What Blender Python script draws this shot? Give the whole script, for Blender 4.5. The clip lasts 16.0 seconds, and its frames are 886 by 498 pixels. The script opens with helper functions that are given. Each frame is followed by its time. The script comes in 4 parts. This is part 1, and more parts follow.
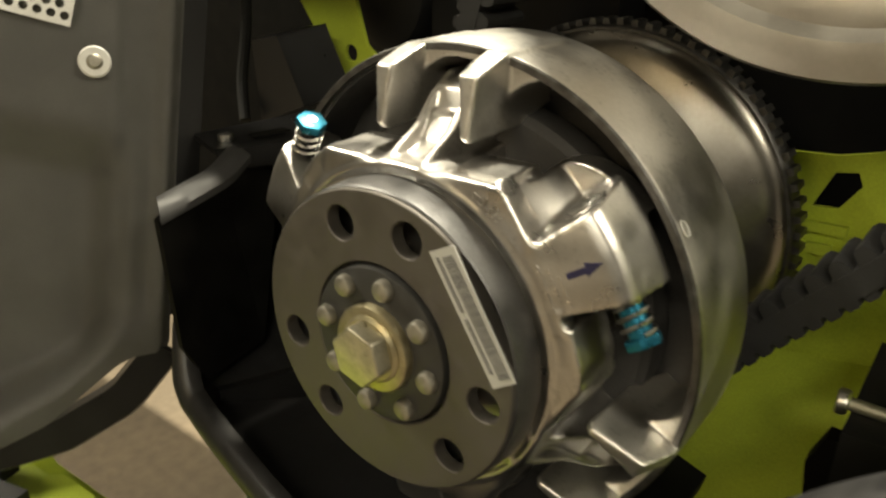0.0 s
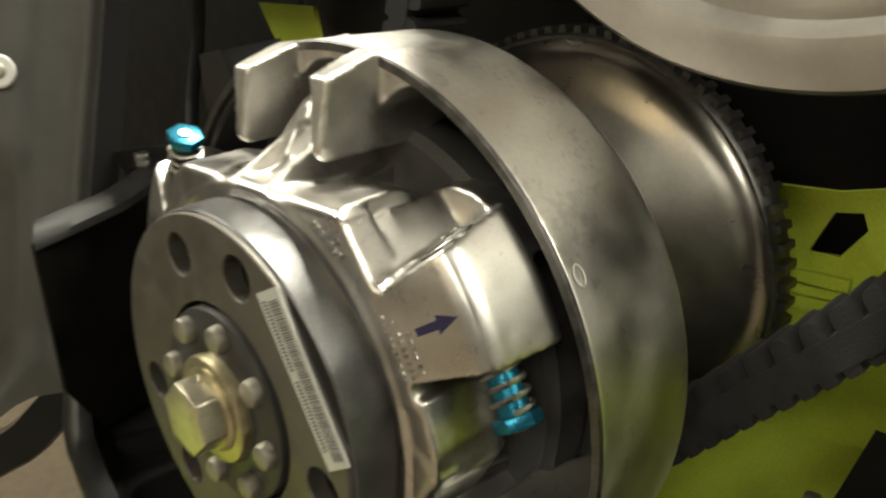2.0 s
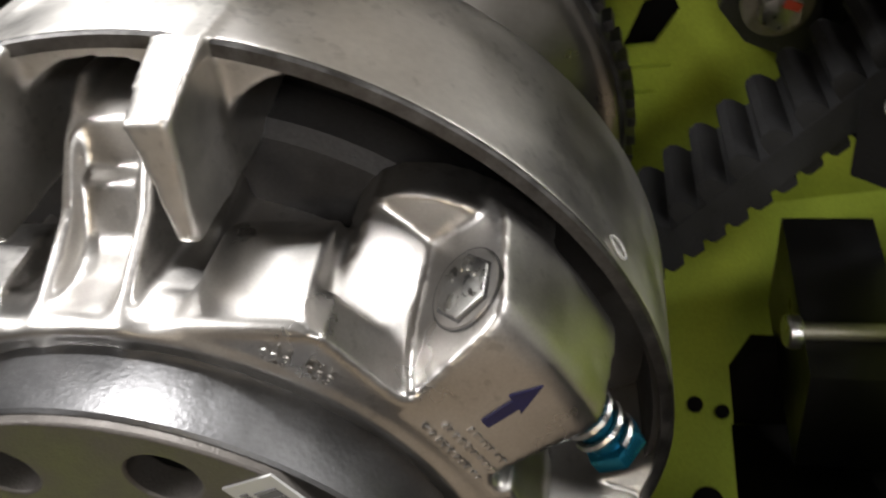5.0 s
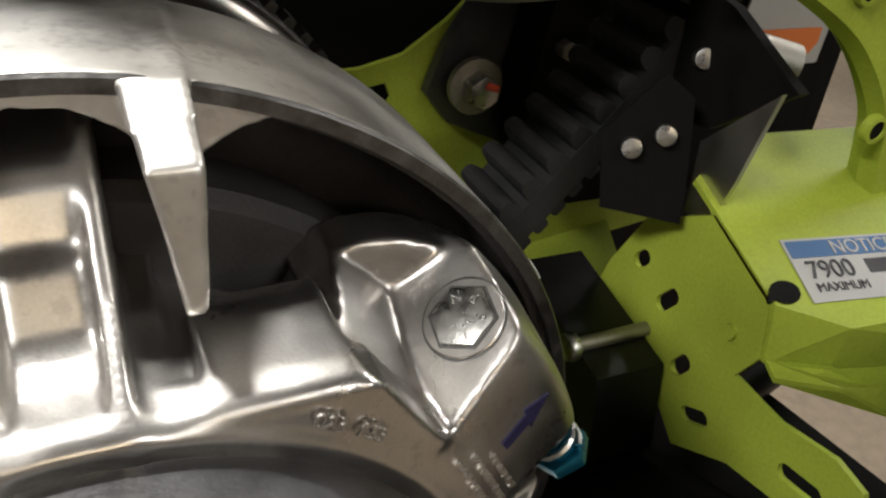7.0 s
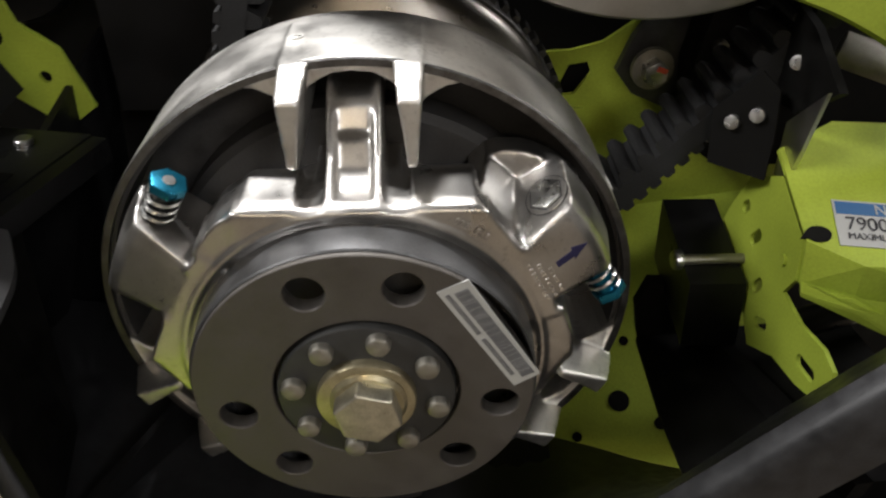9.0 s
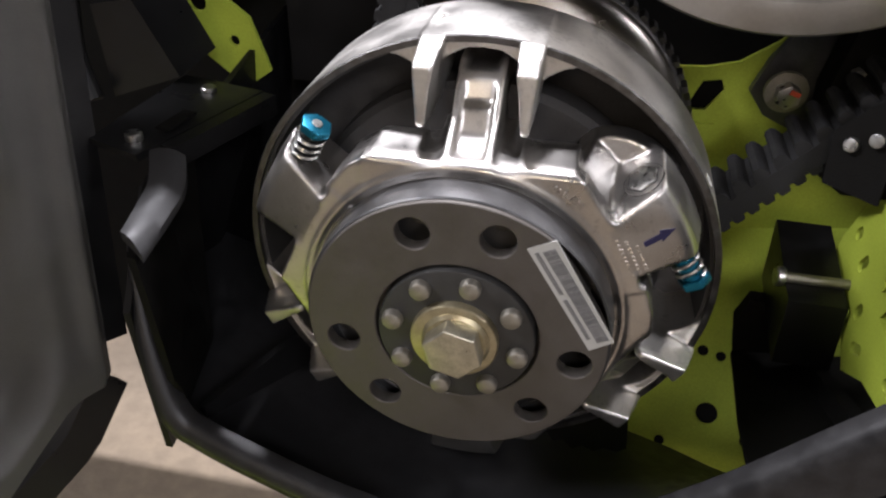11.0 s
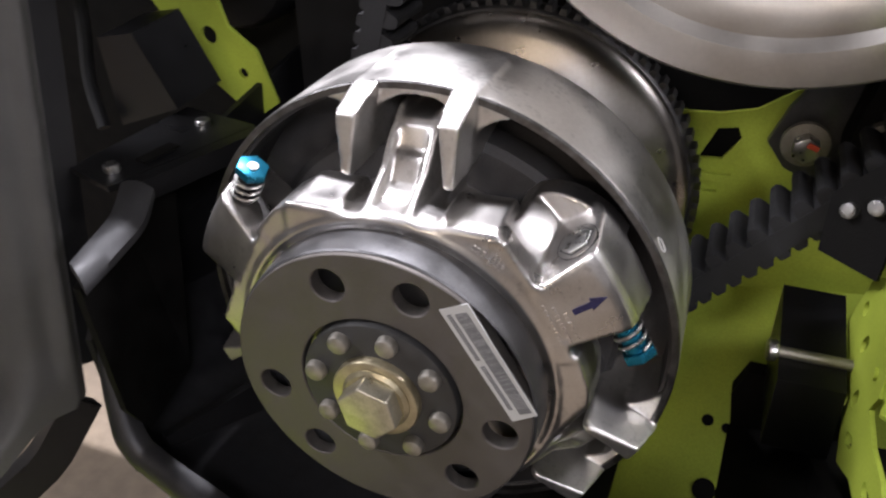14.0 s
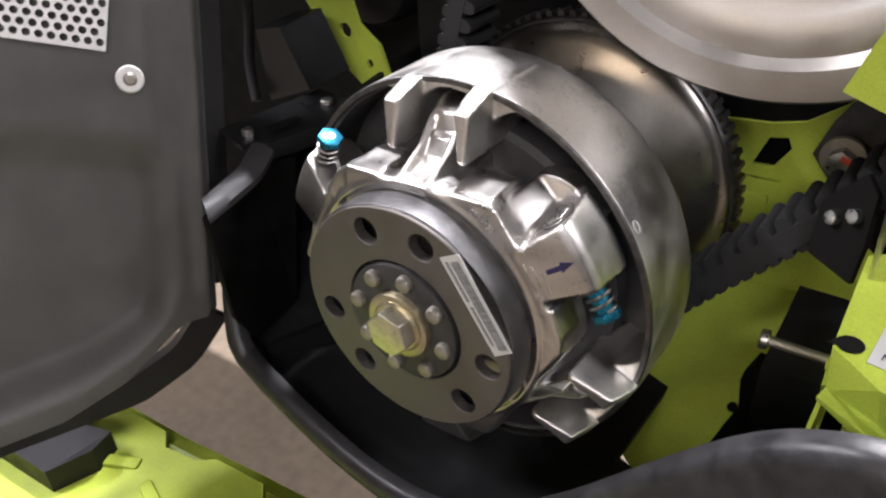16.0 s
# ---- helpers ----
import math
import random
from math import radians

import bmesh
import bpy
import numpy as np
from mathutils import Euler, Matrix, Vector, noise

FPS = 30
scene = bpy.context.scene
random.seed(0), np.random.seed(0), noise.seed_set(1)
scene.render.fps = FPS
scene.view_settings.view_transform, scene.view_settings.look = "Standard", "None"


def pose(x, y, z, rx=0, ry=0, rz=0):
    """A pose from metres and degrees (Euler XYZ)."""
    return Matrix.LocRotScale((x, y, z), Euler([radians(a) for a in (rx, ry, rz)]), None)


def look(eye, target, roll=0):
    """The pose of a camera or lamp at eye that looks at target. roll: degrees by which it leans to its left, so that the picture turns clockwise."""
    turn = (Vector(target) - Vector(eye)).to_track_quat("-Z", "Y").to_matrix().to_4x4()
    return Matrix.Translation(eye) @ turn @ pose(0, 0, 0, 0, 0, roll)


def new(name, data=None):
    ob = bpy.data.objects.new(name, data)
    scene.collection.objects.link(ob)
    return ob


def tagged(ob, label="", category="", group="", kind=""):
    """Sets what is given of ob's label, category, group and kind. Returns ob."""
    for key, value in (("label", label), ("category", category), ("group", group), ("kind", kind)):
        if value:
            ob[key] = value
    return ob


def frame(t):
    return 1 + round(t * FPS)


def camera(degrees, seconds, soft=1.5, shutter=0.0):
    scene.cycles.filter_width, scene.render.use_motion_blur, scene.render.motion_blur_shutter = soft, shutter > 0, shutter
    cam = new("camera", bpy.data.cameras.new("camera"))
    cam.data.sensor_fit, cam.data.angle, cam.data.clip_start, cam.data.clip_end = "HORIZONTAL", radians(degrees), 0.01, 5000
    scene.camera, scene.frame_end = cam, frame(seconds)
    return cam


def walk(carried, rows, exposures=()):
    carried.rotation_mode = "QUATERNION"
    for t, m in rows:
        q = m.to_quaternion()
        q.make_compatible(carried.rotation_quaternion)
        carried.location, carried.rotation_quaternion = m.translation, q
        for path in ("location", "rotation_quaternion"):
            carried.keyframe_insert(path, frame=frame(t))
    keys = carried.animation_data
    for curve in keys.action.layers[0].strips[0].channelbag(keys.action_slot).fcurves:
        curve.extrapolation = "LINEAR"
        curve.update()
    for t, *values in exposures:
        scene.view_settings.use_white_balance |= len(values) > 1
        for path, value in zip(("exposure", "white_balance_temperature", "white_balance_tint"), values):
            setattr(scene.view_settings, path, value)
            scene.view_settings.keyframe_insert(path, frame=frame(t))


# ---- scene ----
cam = camera(59.7, 16.0, 2.3, 0.4)
PATH = [
    (0, (0.1902, -0.1930, 0.6144), (-0.9101, 1.1920, -0.1699), 0.13),
    (0.5, (0.2512, -0.1778, 0.6090), (-0.9995, 1.0641, -0.1896), 0.70),
    (1, (0.2616, -0.1625, 0.6097), (-1.0343, 1.0365, -0.1824), -0.11),
    (1.5, (0.2446, -0.1605, 0.6022), (-1.0425, 1.0491, -0.1880), 0.05),
    (2, (0.2083, -0.1046, 0.5928), (-1.0480, 1.1899, -0.1074), -0.18),
    (2.5, (0.1916, -0.0839, 0.5608), (-0.9526, 1.2884, -0.1819), 0.61),
    (3, (0.1731, -0.0790, 0.5437), (-0.8427, 1.3815, -0.2175), 2.08),
    (3.5, (0.1707, -0.0793, 0.5542), (-0.8025, 1.4152, -0.1964), 2.24),
    (3.7, (0.1526, -0.0801, 0.5746), (-0.7453, 1.4400, -0.2175), 2.06),
    (5.8, (0.0645, -0.0581, 0.6220), (0.1593, 1.2682, -0.7837), -3.64),
    (6, (0.0489, -0.0695, 0.6153), (0.3038, 1.2613, -0.7660), 0.89),
    (6.5, (0.0230, -0.0703, 0.6088), (0.6102, 1.3676, -0.5454), 5.85),
    (7, (0.0105, -0.0664, 0.6083), (0.7395, 1.4045, -0.4161), 5.57),
    (7.5, (0.0073, -0.0911, 0.6223), (0.6334, 1.4393, -0.3828), 4.79),
    (8, (-0.0007, -0.1360, 0.6403), (0.4013, 1.4357, -0.4144), 3.36),
    (8.5, (0.0044, -0.1703, 0.6618), (0.1838, 1.4136, -0.4352), 0.88),
    (9, (0.0220, -0.2054, 0.6705), (0.0770, 1.3611, -0.4640), 0.44),
    (9.5, (0.0262, -0.2193, 0.6751), (-0.0780, 1.3721, -0.4208), 2.04),
    (10, (0.0409, -0.2370, 0.6695), (-0.1810, 1.3620, -0.3974), 3.66),
    (10.2, (0.0410, -0.2466, 0.6683), (-0.2100, 1.3432, -0.4059), 3.48),
    (12.3, (0.0423, -0.2476, 0.6708), (-0.2675, 1.3152, -0.4274), 1.23),
    (12.5, (0.0436, -0.2503, 0.6689), (-0.2594, 1.3174, -0.4243), 1.64),
    (13, (0.0445, -0.2445, 0.6676), (-0.2522, 1.3247, -0.4250), 2.33),
    (13.5, (0.0634, -0.2221, 0.6693), (-0.3180, 1.3488, -0.3943), 1.78),
    (14, (0.1091, -0.2063, 0.6727), (-0.4687, 1.3118, -0.3788), -0.57),
    (14.5, (0.1485, -0.2091, 0.6866), (-0.6755, 1.1953, -0.3587), -2.21),
    (15, (0.1875, -0.2201, 0.6908), (-0.7351, 1.1328, -0.3400), -3.18),
    (15.5, (0.2129, -0.2268, 0.6959), (-0.7665, 1.0762, -0.3468), -2.88),
    (16, (0.2132, -0.2327, 0.6991), (-0.7827, 1.0518, -0.3508), -3.46),
]
walk(cam, [(t, look(eye, target, roll)) for t, eye, target, roll in PATH], [(0.0, 0.35, 8600, 7), (1.5, 0.46, 8200, 4), (2.7, 0.4, 6900, 13), (3.5, 0.35, 6150, 19), (6.0, -0.13, 6850, 14), (9.0, -0.16, 6600, 15), (10.2, 0.05, 6450, 19), (12.5, 0.46, 6100, 24), (14.5, 0.44, 6250, 24), (16.0, 0.58, 6350, 23)])

# ---- world and lights ----
world = bpy.data.worlds.new("room_light")
scene.world = world
world.use_nodes = True
world.node_tree.nodes["Background"].inputs[0].default_value = (0.9, 0.92, 1.0, 1)
world.node_tree.nodes["Background"].inputs[1].default_value = 0.01


def area_lamp(name, m, sx, sy, watts, color=(1, 0.97, 0.92)):
    d = bpy.data.lights.new(name, "AREA")
    d.shape, d.size, d.size_y, d.energy, d.color = "RECTANGLE", sx, sy, watts, color
    ob = new(name, d)
    ob.matrix_world = m
    return ob


area_lamp("unseen_lamp", look((-0.35, 0.95, 2.70), (-0.35, 0.95, 0)), 0.45, 0.16, 140, (0.965, 0.99, 0.972))
# added front fill without a known source, for the spider's and plate's front faces
area_lamp("unseen_lamp", look((1.5, -2.8, 2.65), (0.1, 0.0, 0.5)), 1.6, 0.6, 56, (0.965, 0.99, 0.972))
# added left fill that brightens the nose shell and the floor
area_lamp("unseen_lamp", look((-2.2, -0.8, 2.65), (-0.2, 0.0, 0.4)), 1.2, 0.2, 70, (0.965, 0.99, 0.972))
area_lamp("warm_lamp", look((-0.35, -3.3, 2.0), (-0.35, 0, 1.4)), 0.9, 0.34, 12, (1, 0.84, 0.58))
# added right fill for the right sides of the ring and arms
area_lamp("unseen_lamp", look((2.5, 0.6, 2.45), (0.3, 0.1, 0.6)), 0.9, 0.25, 36, (0.965, 0.99, 0.972))


# ---- materials ----
def material(name, color, rough=0.5, metal=0.0, vary=0.25, scale=60.0, bump=0.2, fine=600.0, coat=0.0, depth=0.0006, stretch=None, spec=0.5, spots=0.0):
    """A surface with mottling at two scales, uneven gloss and fine relief."""
    mat = bpy.data.materials.new(name)
    mat.use_nodes = True
    nt = mat.node_tree
    n, l = nt.nodes, nt.links
    b = n["Principled BSDF"]
    tc = n.new("ShaderNodeTexCoord")
    mp = n.new("ShaderNodeMapping")
    l.new(tc.outputs["Object"], mp.inputs[0])
    if stretch:
        mp.inputs["Scale"].default_value = stretch
    big, small = n.new("ShaderNodeTexNoise"), n.new("ShaderNodeTexNoise")
    big.inputs["Scale"].default_value, big.inputs["Detail"].default_value = scale, 5
    small.inputs["Scale"].default_value, small.inputs["Detail"].default_value = fine, 3
    for t in (big, small):
        l.new(mp.outputs[0], t.inputs[0])
    mix = n.new("ShaderNodeMix")
    mix.data_type = "RGBA"
    mix.blend_type = "MULTIPLY"
    ramp = n.new("ShaderNodeMapRange")
    ramp.inputs[1].default_value, ramp.inputs[2].default_value = 0.3, 0.7
    ramp.inputs[3].default_value, ramp.inputs[4].default_value = 1 - vary, 1.0
    l.new(big.outputs[0], ramp.inputs[0])
    ramp2 = n.new("ShaderNodeMapRange")
    ramp2.inputs[1].default_value, ramp2.inputs[2].default_value = 0.3, 0.7
    ramp2.inputs[3].default_value, ramp2.inputs[4].default_value = 1 - vary * 0.5, 1.0
    l.new(small.outputs[0], ramp2.inputs[0])
    mul = n.new("ShaderNodeMath")
    mul.operation = "MULTIPLY"
    l.new(ramp.outputs[0], mul.inputs[0])
    l.new(ramp2.outputs[0], mul.inputs[1])
    if spots:  # small dark specks of dirt and pitting
        sp = n.new("ShaderNodeTexNoise")
        sp.inputs["Scale"].default_value, sp.inputs["Detail"].default_value = 330, 2
        l.new(tc.outputs["Object"], sp.inputs[0])
        pat = n.new("ShaderNodeTexNoise")
        pat.inputs["Scale"].default_value = 35
        l.new(tc.outputs["Object"], pat.inputs[0])
        add = n.new("ShaderNodeMath")
        add.operation = "ADD"
        l.new(sp.outputs[0], add.inputs[0])
        l.new(pat.outputs[0], add.inputs[1])
        cut = n.new("ShaderNodeMapRange")
        cut.inputs[1].default_value, cut.inputs[2].default_value = 1.14, 1.24
        cut.inputs[3].default_value, cut.inputs[4].default_value = 1.0, 1.0 - spots
        l.new(add.outputs[0], cut.inputs[0])
        m2 = n.new("ShaderNodeMath")
        m2.operation = "MULTIPLY"
        l.new(mul.outputs[0], m2.inputs[0])
        l.new(cut.outputs[0], m2.inputs[1])
        mul = m2
    mix.inputs[0].default_value = 1.0
    mix.inputs[6].default_value = (*color, 1)
    l.new(mul.outputs[0], mix.inputs[7])
    l.new(mix.outputs[2], b.inputs["Base Color"])
    rr = n.new("ShaderNodeMapRange")
    rr.inputs[1].default_value, rr.inputs[2].default_value = 0.3, 0.7
    rr.inputs[3].default_value, rr.inputs[4].default_value = max(0.03, rough * 0.8), min(1, rough * 1.25)
    l.new(big.outputs[0], rr.inputs[0])
    l.new(rr.outputs[0], b.inputs["Roughness"])
    b.inputs["Metallic"].default_value = metal
    b.inputs["Coat Weight"].default_value = coat
    b.inputs["Coat Roughness"].default_value = 0.12
    b.inputs["Specular IOR Level"].default_value = spec
    if bump:
        bp = n.new("ShaderNodeBump")
        bp.inputs["Strength"].default_value, bp.inputs["Distance"].default_value = bump, depth
        l.new(small.outputs[0], bp.inputs["Height"])
        l.new(bp.outputs[0], b.inputs["Normal"])
    return mat


CAST = material("cast_aluminium", (0.66, 0.64, 0.61), 0.33, 1.0, 0.2, 60, 0.06, 1400, spots=0.15)
RING = material("machined_aluminium", (0.76, 0.74, 0.70), 0.42, 1.0, 0.16, 45, 0.10, 500, spots=0.14)
POLISH = material("polished_sheave", (0.36, 0.335, 0.30), 0.30, 1.0, 0.2, 30, 0.05, 400)
SECOND = material("spun_aluminium", (0.50, 0.48, 0.445), 0.46, 1.0, 0.12, 30, 0.05, 500)
DARKCAST = material("dark_casting", (0.085, 0.082, 0.08), 0.6, 0.55, 0.35, 90, 0.3, 900)
PLATE = material("dark_oxide_plate", (0.112, 0.102, 0.092), 0.5, 0.5, 0.2, 120, 0.25, 1500)
RIM = material("worn_dark_rim", (0.14, 0.14, 0.142), 0.38, 0.8, 0.3, 80, 0.15, 900)
STEEL = material("bright_steel", (0.6, 0.6, 0.58), 0.3, 1.0, 0.2, 300, 0.1, 2000)
HUB = material("dark_hub_steel", (0.060, 0.060, 0.058), 0.5, 0.5, 0.25, 120, 0.2, 1500)
DULL = material("dull_steel_rivet", (0.40, 0.38, 0.33), 0.5, 0.9, 0.25, 400, 0.2, 2000)
GEAR = material("dark_gear_steel", (0.20, 0.195, 0.19), 0.42, 1.0, 0.4, 200, 0.2, 900)
ZINC = material("yellow_zinc", (0.53, 0.47, 0.31), 0.34, 0.85, 0.3, 180, 0.1, 1200)
BLUE = material("blue_anodised", (0.010, 0.175, 0.28), 0.3, 0.8, 0.15, 200, 0.1, 1200)
GREEN = material("lime_paint", (0.42, 0.52, 0.06), 0.5, 0.0, 0.3, 22, 0.06, 700, spec=0.22)
BLACK = material("black_plastic", (0.009, 0.009, 0.0095), 0.5, 0.0, 0.3, 40, 0.35, 1400, spec=0.22)
PANEL = material("textured_black_panel", (0.150, 0.148, 0.138), 0.46, 0.0, 0.25, 25, 0.5, 1800)
RUBBER = material("belt_rubber", (0.030, 0.030, 0.031), 0.75, 0.0, 0.35, 90, 0.5, 900, spec=0.25)
SATIN = material("satin_black_metal", (0.010, 0.010, 0.0105), 0.33, 0.0, 0.3, 50, 0.2, 900, spec=0.3)
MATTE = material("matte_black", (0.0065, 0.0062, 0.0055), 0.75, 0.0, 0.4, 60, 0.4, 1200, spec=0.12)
BLADE = material("rubbed_black_plastic", (0.035, 0.035, 0.036), 0.55, 0.0, 0.4, 90, 0.15, 900, spec=0.35)
WORN = material("worn_black_plastic", (0.024, 0.024, 0.0255), 0.40, 0.0, 0.5, 120, 0.12, 900, spec=0.4)
WHITE = material("white_label", (0.43, 0.43, 0.415), 0.5, 0.0, 0.05, 50, 0.0)
PALE = material("pale_painted_metal", (0.66, 0.66, 0.64), 0.45, 0.0, 0.1, 200, 0.0)
WORN_ZINC = material("worn_zinc", (0.62, 0.585, 0.46), 0.33, 0.85, 0.35, 180, 0.15, 1200)
PRINT = material("faded_print", (0.15, 0.15, 0.155), 0.6, 0.0, 0.1, 50, 0.0)
INK = material("black_print", (0.03, 0.03, 0.035), 0.6, 0.0, 0.05, 50, 0.0)
PURPLE = material("purple_marker", (0.014, 0.012, 0.06), 0.5, 0.0, 0.3, 400, 0.0)
BANNER = material("blue_print", (0.03, 0.12, 0.28), 0.5, 0.0, 0.05, 50, 0.0)
ORANGE = material("orange_print", (0.75, 0.2, 0.05), 0.5, 0.0, 0.05, 50, 0.0)
REDP = material("red_paint_mark", (0.55, 0.07, 0.03), 0.5, 0.0, 0.2, 300, 0.0)
CONCRETE = material("brown_concrete", (0.22, 0.172, 0.12), 0.75, 0.0, 0.45, 3.0, 0.4, 60, depth=0.003)
WALLP = material("workshop_wall", (0.26, 0.25, 0.235), 0.8, 0.0, 0.15, 2.0, 0.2, 80, depth=0.002)
CEIL = material("ceiling_grey", (0.22, 0.215, 0.205), 0.85, 0.0, 0.1, 2.0, 0.2, 80, depth=0.002)
GLOW = bpy.data.materials.new("lamp_tube")
GLOW.use_nodes = True
GLOW.node_tree.nodes["Principled BSDF"].inputs["Emission Color"].default_value = (1, 0.97, 0.92, 1)
GLOW.node_tree.nodes["Principled BSDF"].inputs["Emission Strength"].default_value = 3.0

# ---- mesh helpers ----
CX, CZ = -0.0005, 0.4505  # the clutch's axis
rnd = random.Random(4)


def mesh_of(name, bm, mat, smooth=True, sharp=35):
    bmesh.ops.recalc_face_normals(bm, faces=bm.faces)
    me = bpy.data.meshes.new(name)
    bm.to_mesh(me)
    bm.free()
    me.materials.append(mat)
    if smooth:
        me.shade_smooth()
        me.set_sharp_from_angle(angle=radians(sharp))
    return me


def thing(name, at, label, category, group="", kind=""):
    ob = new(name)
    ob.matrix_basis = Matrix.Translation(at)
    ob.empty_display_size = 0.02
    return tagged(ob, label, category, group, kind)


def adopt(ob, parent):
    ob.parent = parent
    ob.matrix_parent_inverse = parent_world(parent).inverted()
    return ob


def parent_world(p):
    return p.matrix_basis if not p.parent else parent_world(p.parent) @ p.matrix_parent_inverse @ p.matrix_basis


def part(name, bm, mat, parent, label="", smooth=True, sharp=35, m=None):
    """One mesh object under a thing or a part; bm in world places, or a ready mesh with its pose m."""
    me = bm if isinstance(bm, bpy.types.Mesh) else mesh_of(name, bm, mat, smooth, sharp)
    ob = new(name, me)
    if m is not None:
        ob.matrix_basis = m
    if parent:
        adopt(ob, parent)
    return tagged(ob, label)


def solo(name, bm, mat, label, category, group="", kind="", smooth=True, sharp=35):
    ob = new(name, mesh_of(name, bm, mat, smooth, sharp))
    return tagged(ob, label, category, group, kind)


def bevel(bm, w, seg=2, ang=30):
    es = [e for e in bm.edges if len(e.link_faces) == 2 and e.calc_face_angle(0) > radians(ang)]
    bmesh.ops.bevel(bm, geom=es, offset=w, segments=seg, profile=0.6, affect="EDGES", clamp_overlap=True)
    return bm


def box(bm, m, sx, sy, sz):
    bmesh.ops.create_cube(bm, size=1, matrix=m @ Matrix.Diagonal((sx, sy, sz, 1)))
    return bm


def prism(bm, pts, depth):
    """A closed solid: the polygon pts (3D, flat) pushed along the vector depth."""
    d = Vector(depth)
    a = [bm.verts.new(p) for p in pts]
    b = [bm.verts.new(Vector(p) + d) for p in pts]
    bm.faces.new(a)
    bm.faces.new(b[::-1])
    for i in range(len(a)):
        j = (i + 1) % len(a)
        bm.faces.new((a[i], b[i], b[j], a[j]))
    return bm


def polar(r, a, y, cx=None, cz=None):
    a = radians(a)
    return Vector(((CX if cx is None else cx) + r * math.cos(a), y, (CZ if cz is None else cz) + r * math.sin(a)))


def lathe(bm, prof, seg=96, cx=None, cz=None, a0=0, a1=360):
    """A profile of (r, y) turned about an axis along y; a part turn is closed at its ends."""
    full = abs(a1 - a0) >= 360
    n = seg if full else seg + 1
    rings = [[bm.verts.new(polar(r, a0 + (a1 - a0) * i / seg, y, cx, cz)) for r, y in prof] for i in range(n)]
    k = len(prof)
    for i in range(seg):
        p, q = rings[i], rings[(i + 1) % n]
        for j in range(k):
            bm.faces.new((p[j], p[(j + 1) % k], q[(j + 1) % k], q[j]))
    if not full:
        bm.faces.new(rings[0])
        bm.faces.new(rings[-1][::-1])
    return bm


def disc_solid(bm, m, r, h, seg=32, r2=None):
    bmesh.ops.create_cone(bm, cap_ends=True, segments=seg, radius1=r, radius2=r if r2 is None else r2, depth=h, matrix=m)
    return bm


def along(p, q):
    """The pose whose z runs from p to q, at their middle, and the length."""
    p, q = Vector(p), Vector(q)
    return Matrix.Translation((p + q) / 2) @ (q - p).to_track_quat("Z", "Y").to_matrix().to_4x4(), (q - p).length


def rod(bm, p, q, r, seg=20, r2=None):
    m, h = along(p, q)
    return disc_solid(bm, m, r, h, seg, r2)


def spline(pts, per=8):
    """A smooth line through pts (Catmull-Rom)."""
    p = [Vector(a) for a in pts]
    p = [2 * p[0] - p[1]] + p + [2 * p[-1] - p[-2]]
    out = []
    for i in range(1, len(p) - 2):
        for k in range(per):
            t = k / per
            a, b, c, d = p[i - 1:i + 3]
            out.append(0.5 * (2 * b + (c - a) * t + (2 * a - 5 * b + 4 * c - d) * t * t + (3 * b - a - 3 * c + d) * t ** 3))
    return out + [p[-2]]


def sweep(bm, path, section, up=(0, 0, 1)):
    """The closed section of (side, up) carried along the path."""
    up = Vector(up)
    rings = []
    for i, p in enumerate(path):
        d = (path[min(i + 1, len(path) - 1)] - path[max(i - 1, 0)]).normalized()
        s = d.cross(up).normalized()
        u = s.cross(d)
        rings.append([bm.verts.new(p + s * a + u * b) for a, b in section])
    k = len(section)
    for p, q in zip(rings, rings[1:]):
        for j in range(k):
            bm.faces.new((p[j], p[(j + 1) % k], q[(j + 1) % k], q[j]))
    bm.faces.new(rings[0])
    bm.faces.new(rings[-1][::-1])
    return bm


def circle(r, n=12):
    return [(r * math.cos(math.tau * i / n), r * math.sin(math.tau * i / n)) for i in range(n)]


def melt(ob, voxel, rounds, factor=0.5):
    """Joins overlapping solids into one casting with soft fillets."""
    r = ob.modifiers.new("join", "REMESH")
    r.mode, r.voxel_size, r.use_smooth_shade = "VOXEL", voxel, True
    s = ob.modifiers.new("soften", "SMOOTH")
    s.factor, s.iterations = factor, rounds
    return ob


def coil(bm, p, q, r, wire, turns, seg=14):
    m, h = along(p, q)
    n = int(turns * seg)
    path = [m @ Vector((r * math.cos(math.tau * i / seg), r * math.sin(math.tau * i / seg), -h / 2 + h * i / n)) for i in range(n + 1)]
    ax = (Vector(q) - Vector(p)).normalized()
    return sweep(bm, path, circle(wire, 6), ax)


def holed_plate(bm, outer, holes, y0, y1):
    """A flat plate in the plane of x and z between y0 and y1, with holes through it."""
    loops = []
    for loop in [outer] + holes:
        vs = [bm.verts.new((x, y0, z)) for x, z in loop]
        loops.append(vs)
        for i in range(len(vs)):
            bm.edges.new((vs[i], vs[(i + 1) % len(vs)]))
    bmesh.ops.triangle_fill(bm, use_beauty=True, use_dissolve=False, edges=bm.edges[:])
    front = bm.faces[:]
    back = {v: bm.verts.new((v.co.x, y1, v.co.z)) for v in list(bm.verts)}
    for f in front:
        bm.faces.new([back[v] for v in reversed(f.verts)])
    for vs in loops:
        for i in range(len(vs)):
            j = (i + 1) % len(vs)
            bm.faces.new((vs[i], vs[j], back[vs[j]], back[vs[i]]))
    return bm


def ring_pts(cx, cz, r, n=24, a0=0.0):
    return [(cx + r * math.cos(a0 + math.tau * i / n), cz + r * math.sin(a0 + math.tau * i / n)) for i in range(n)]


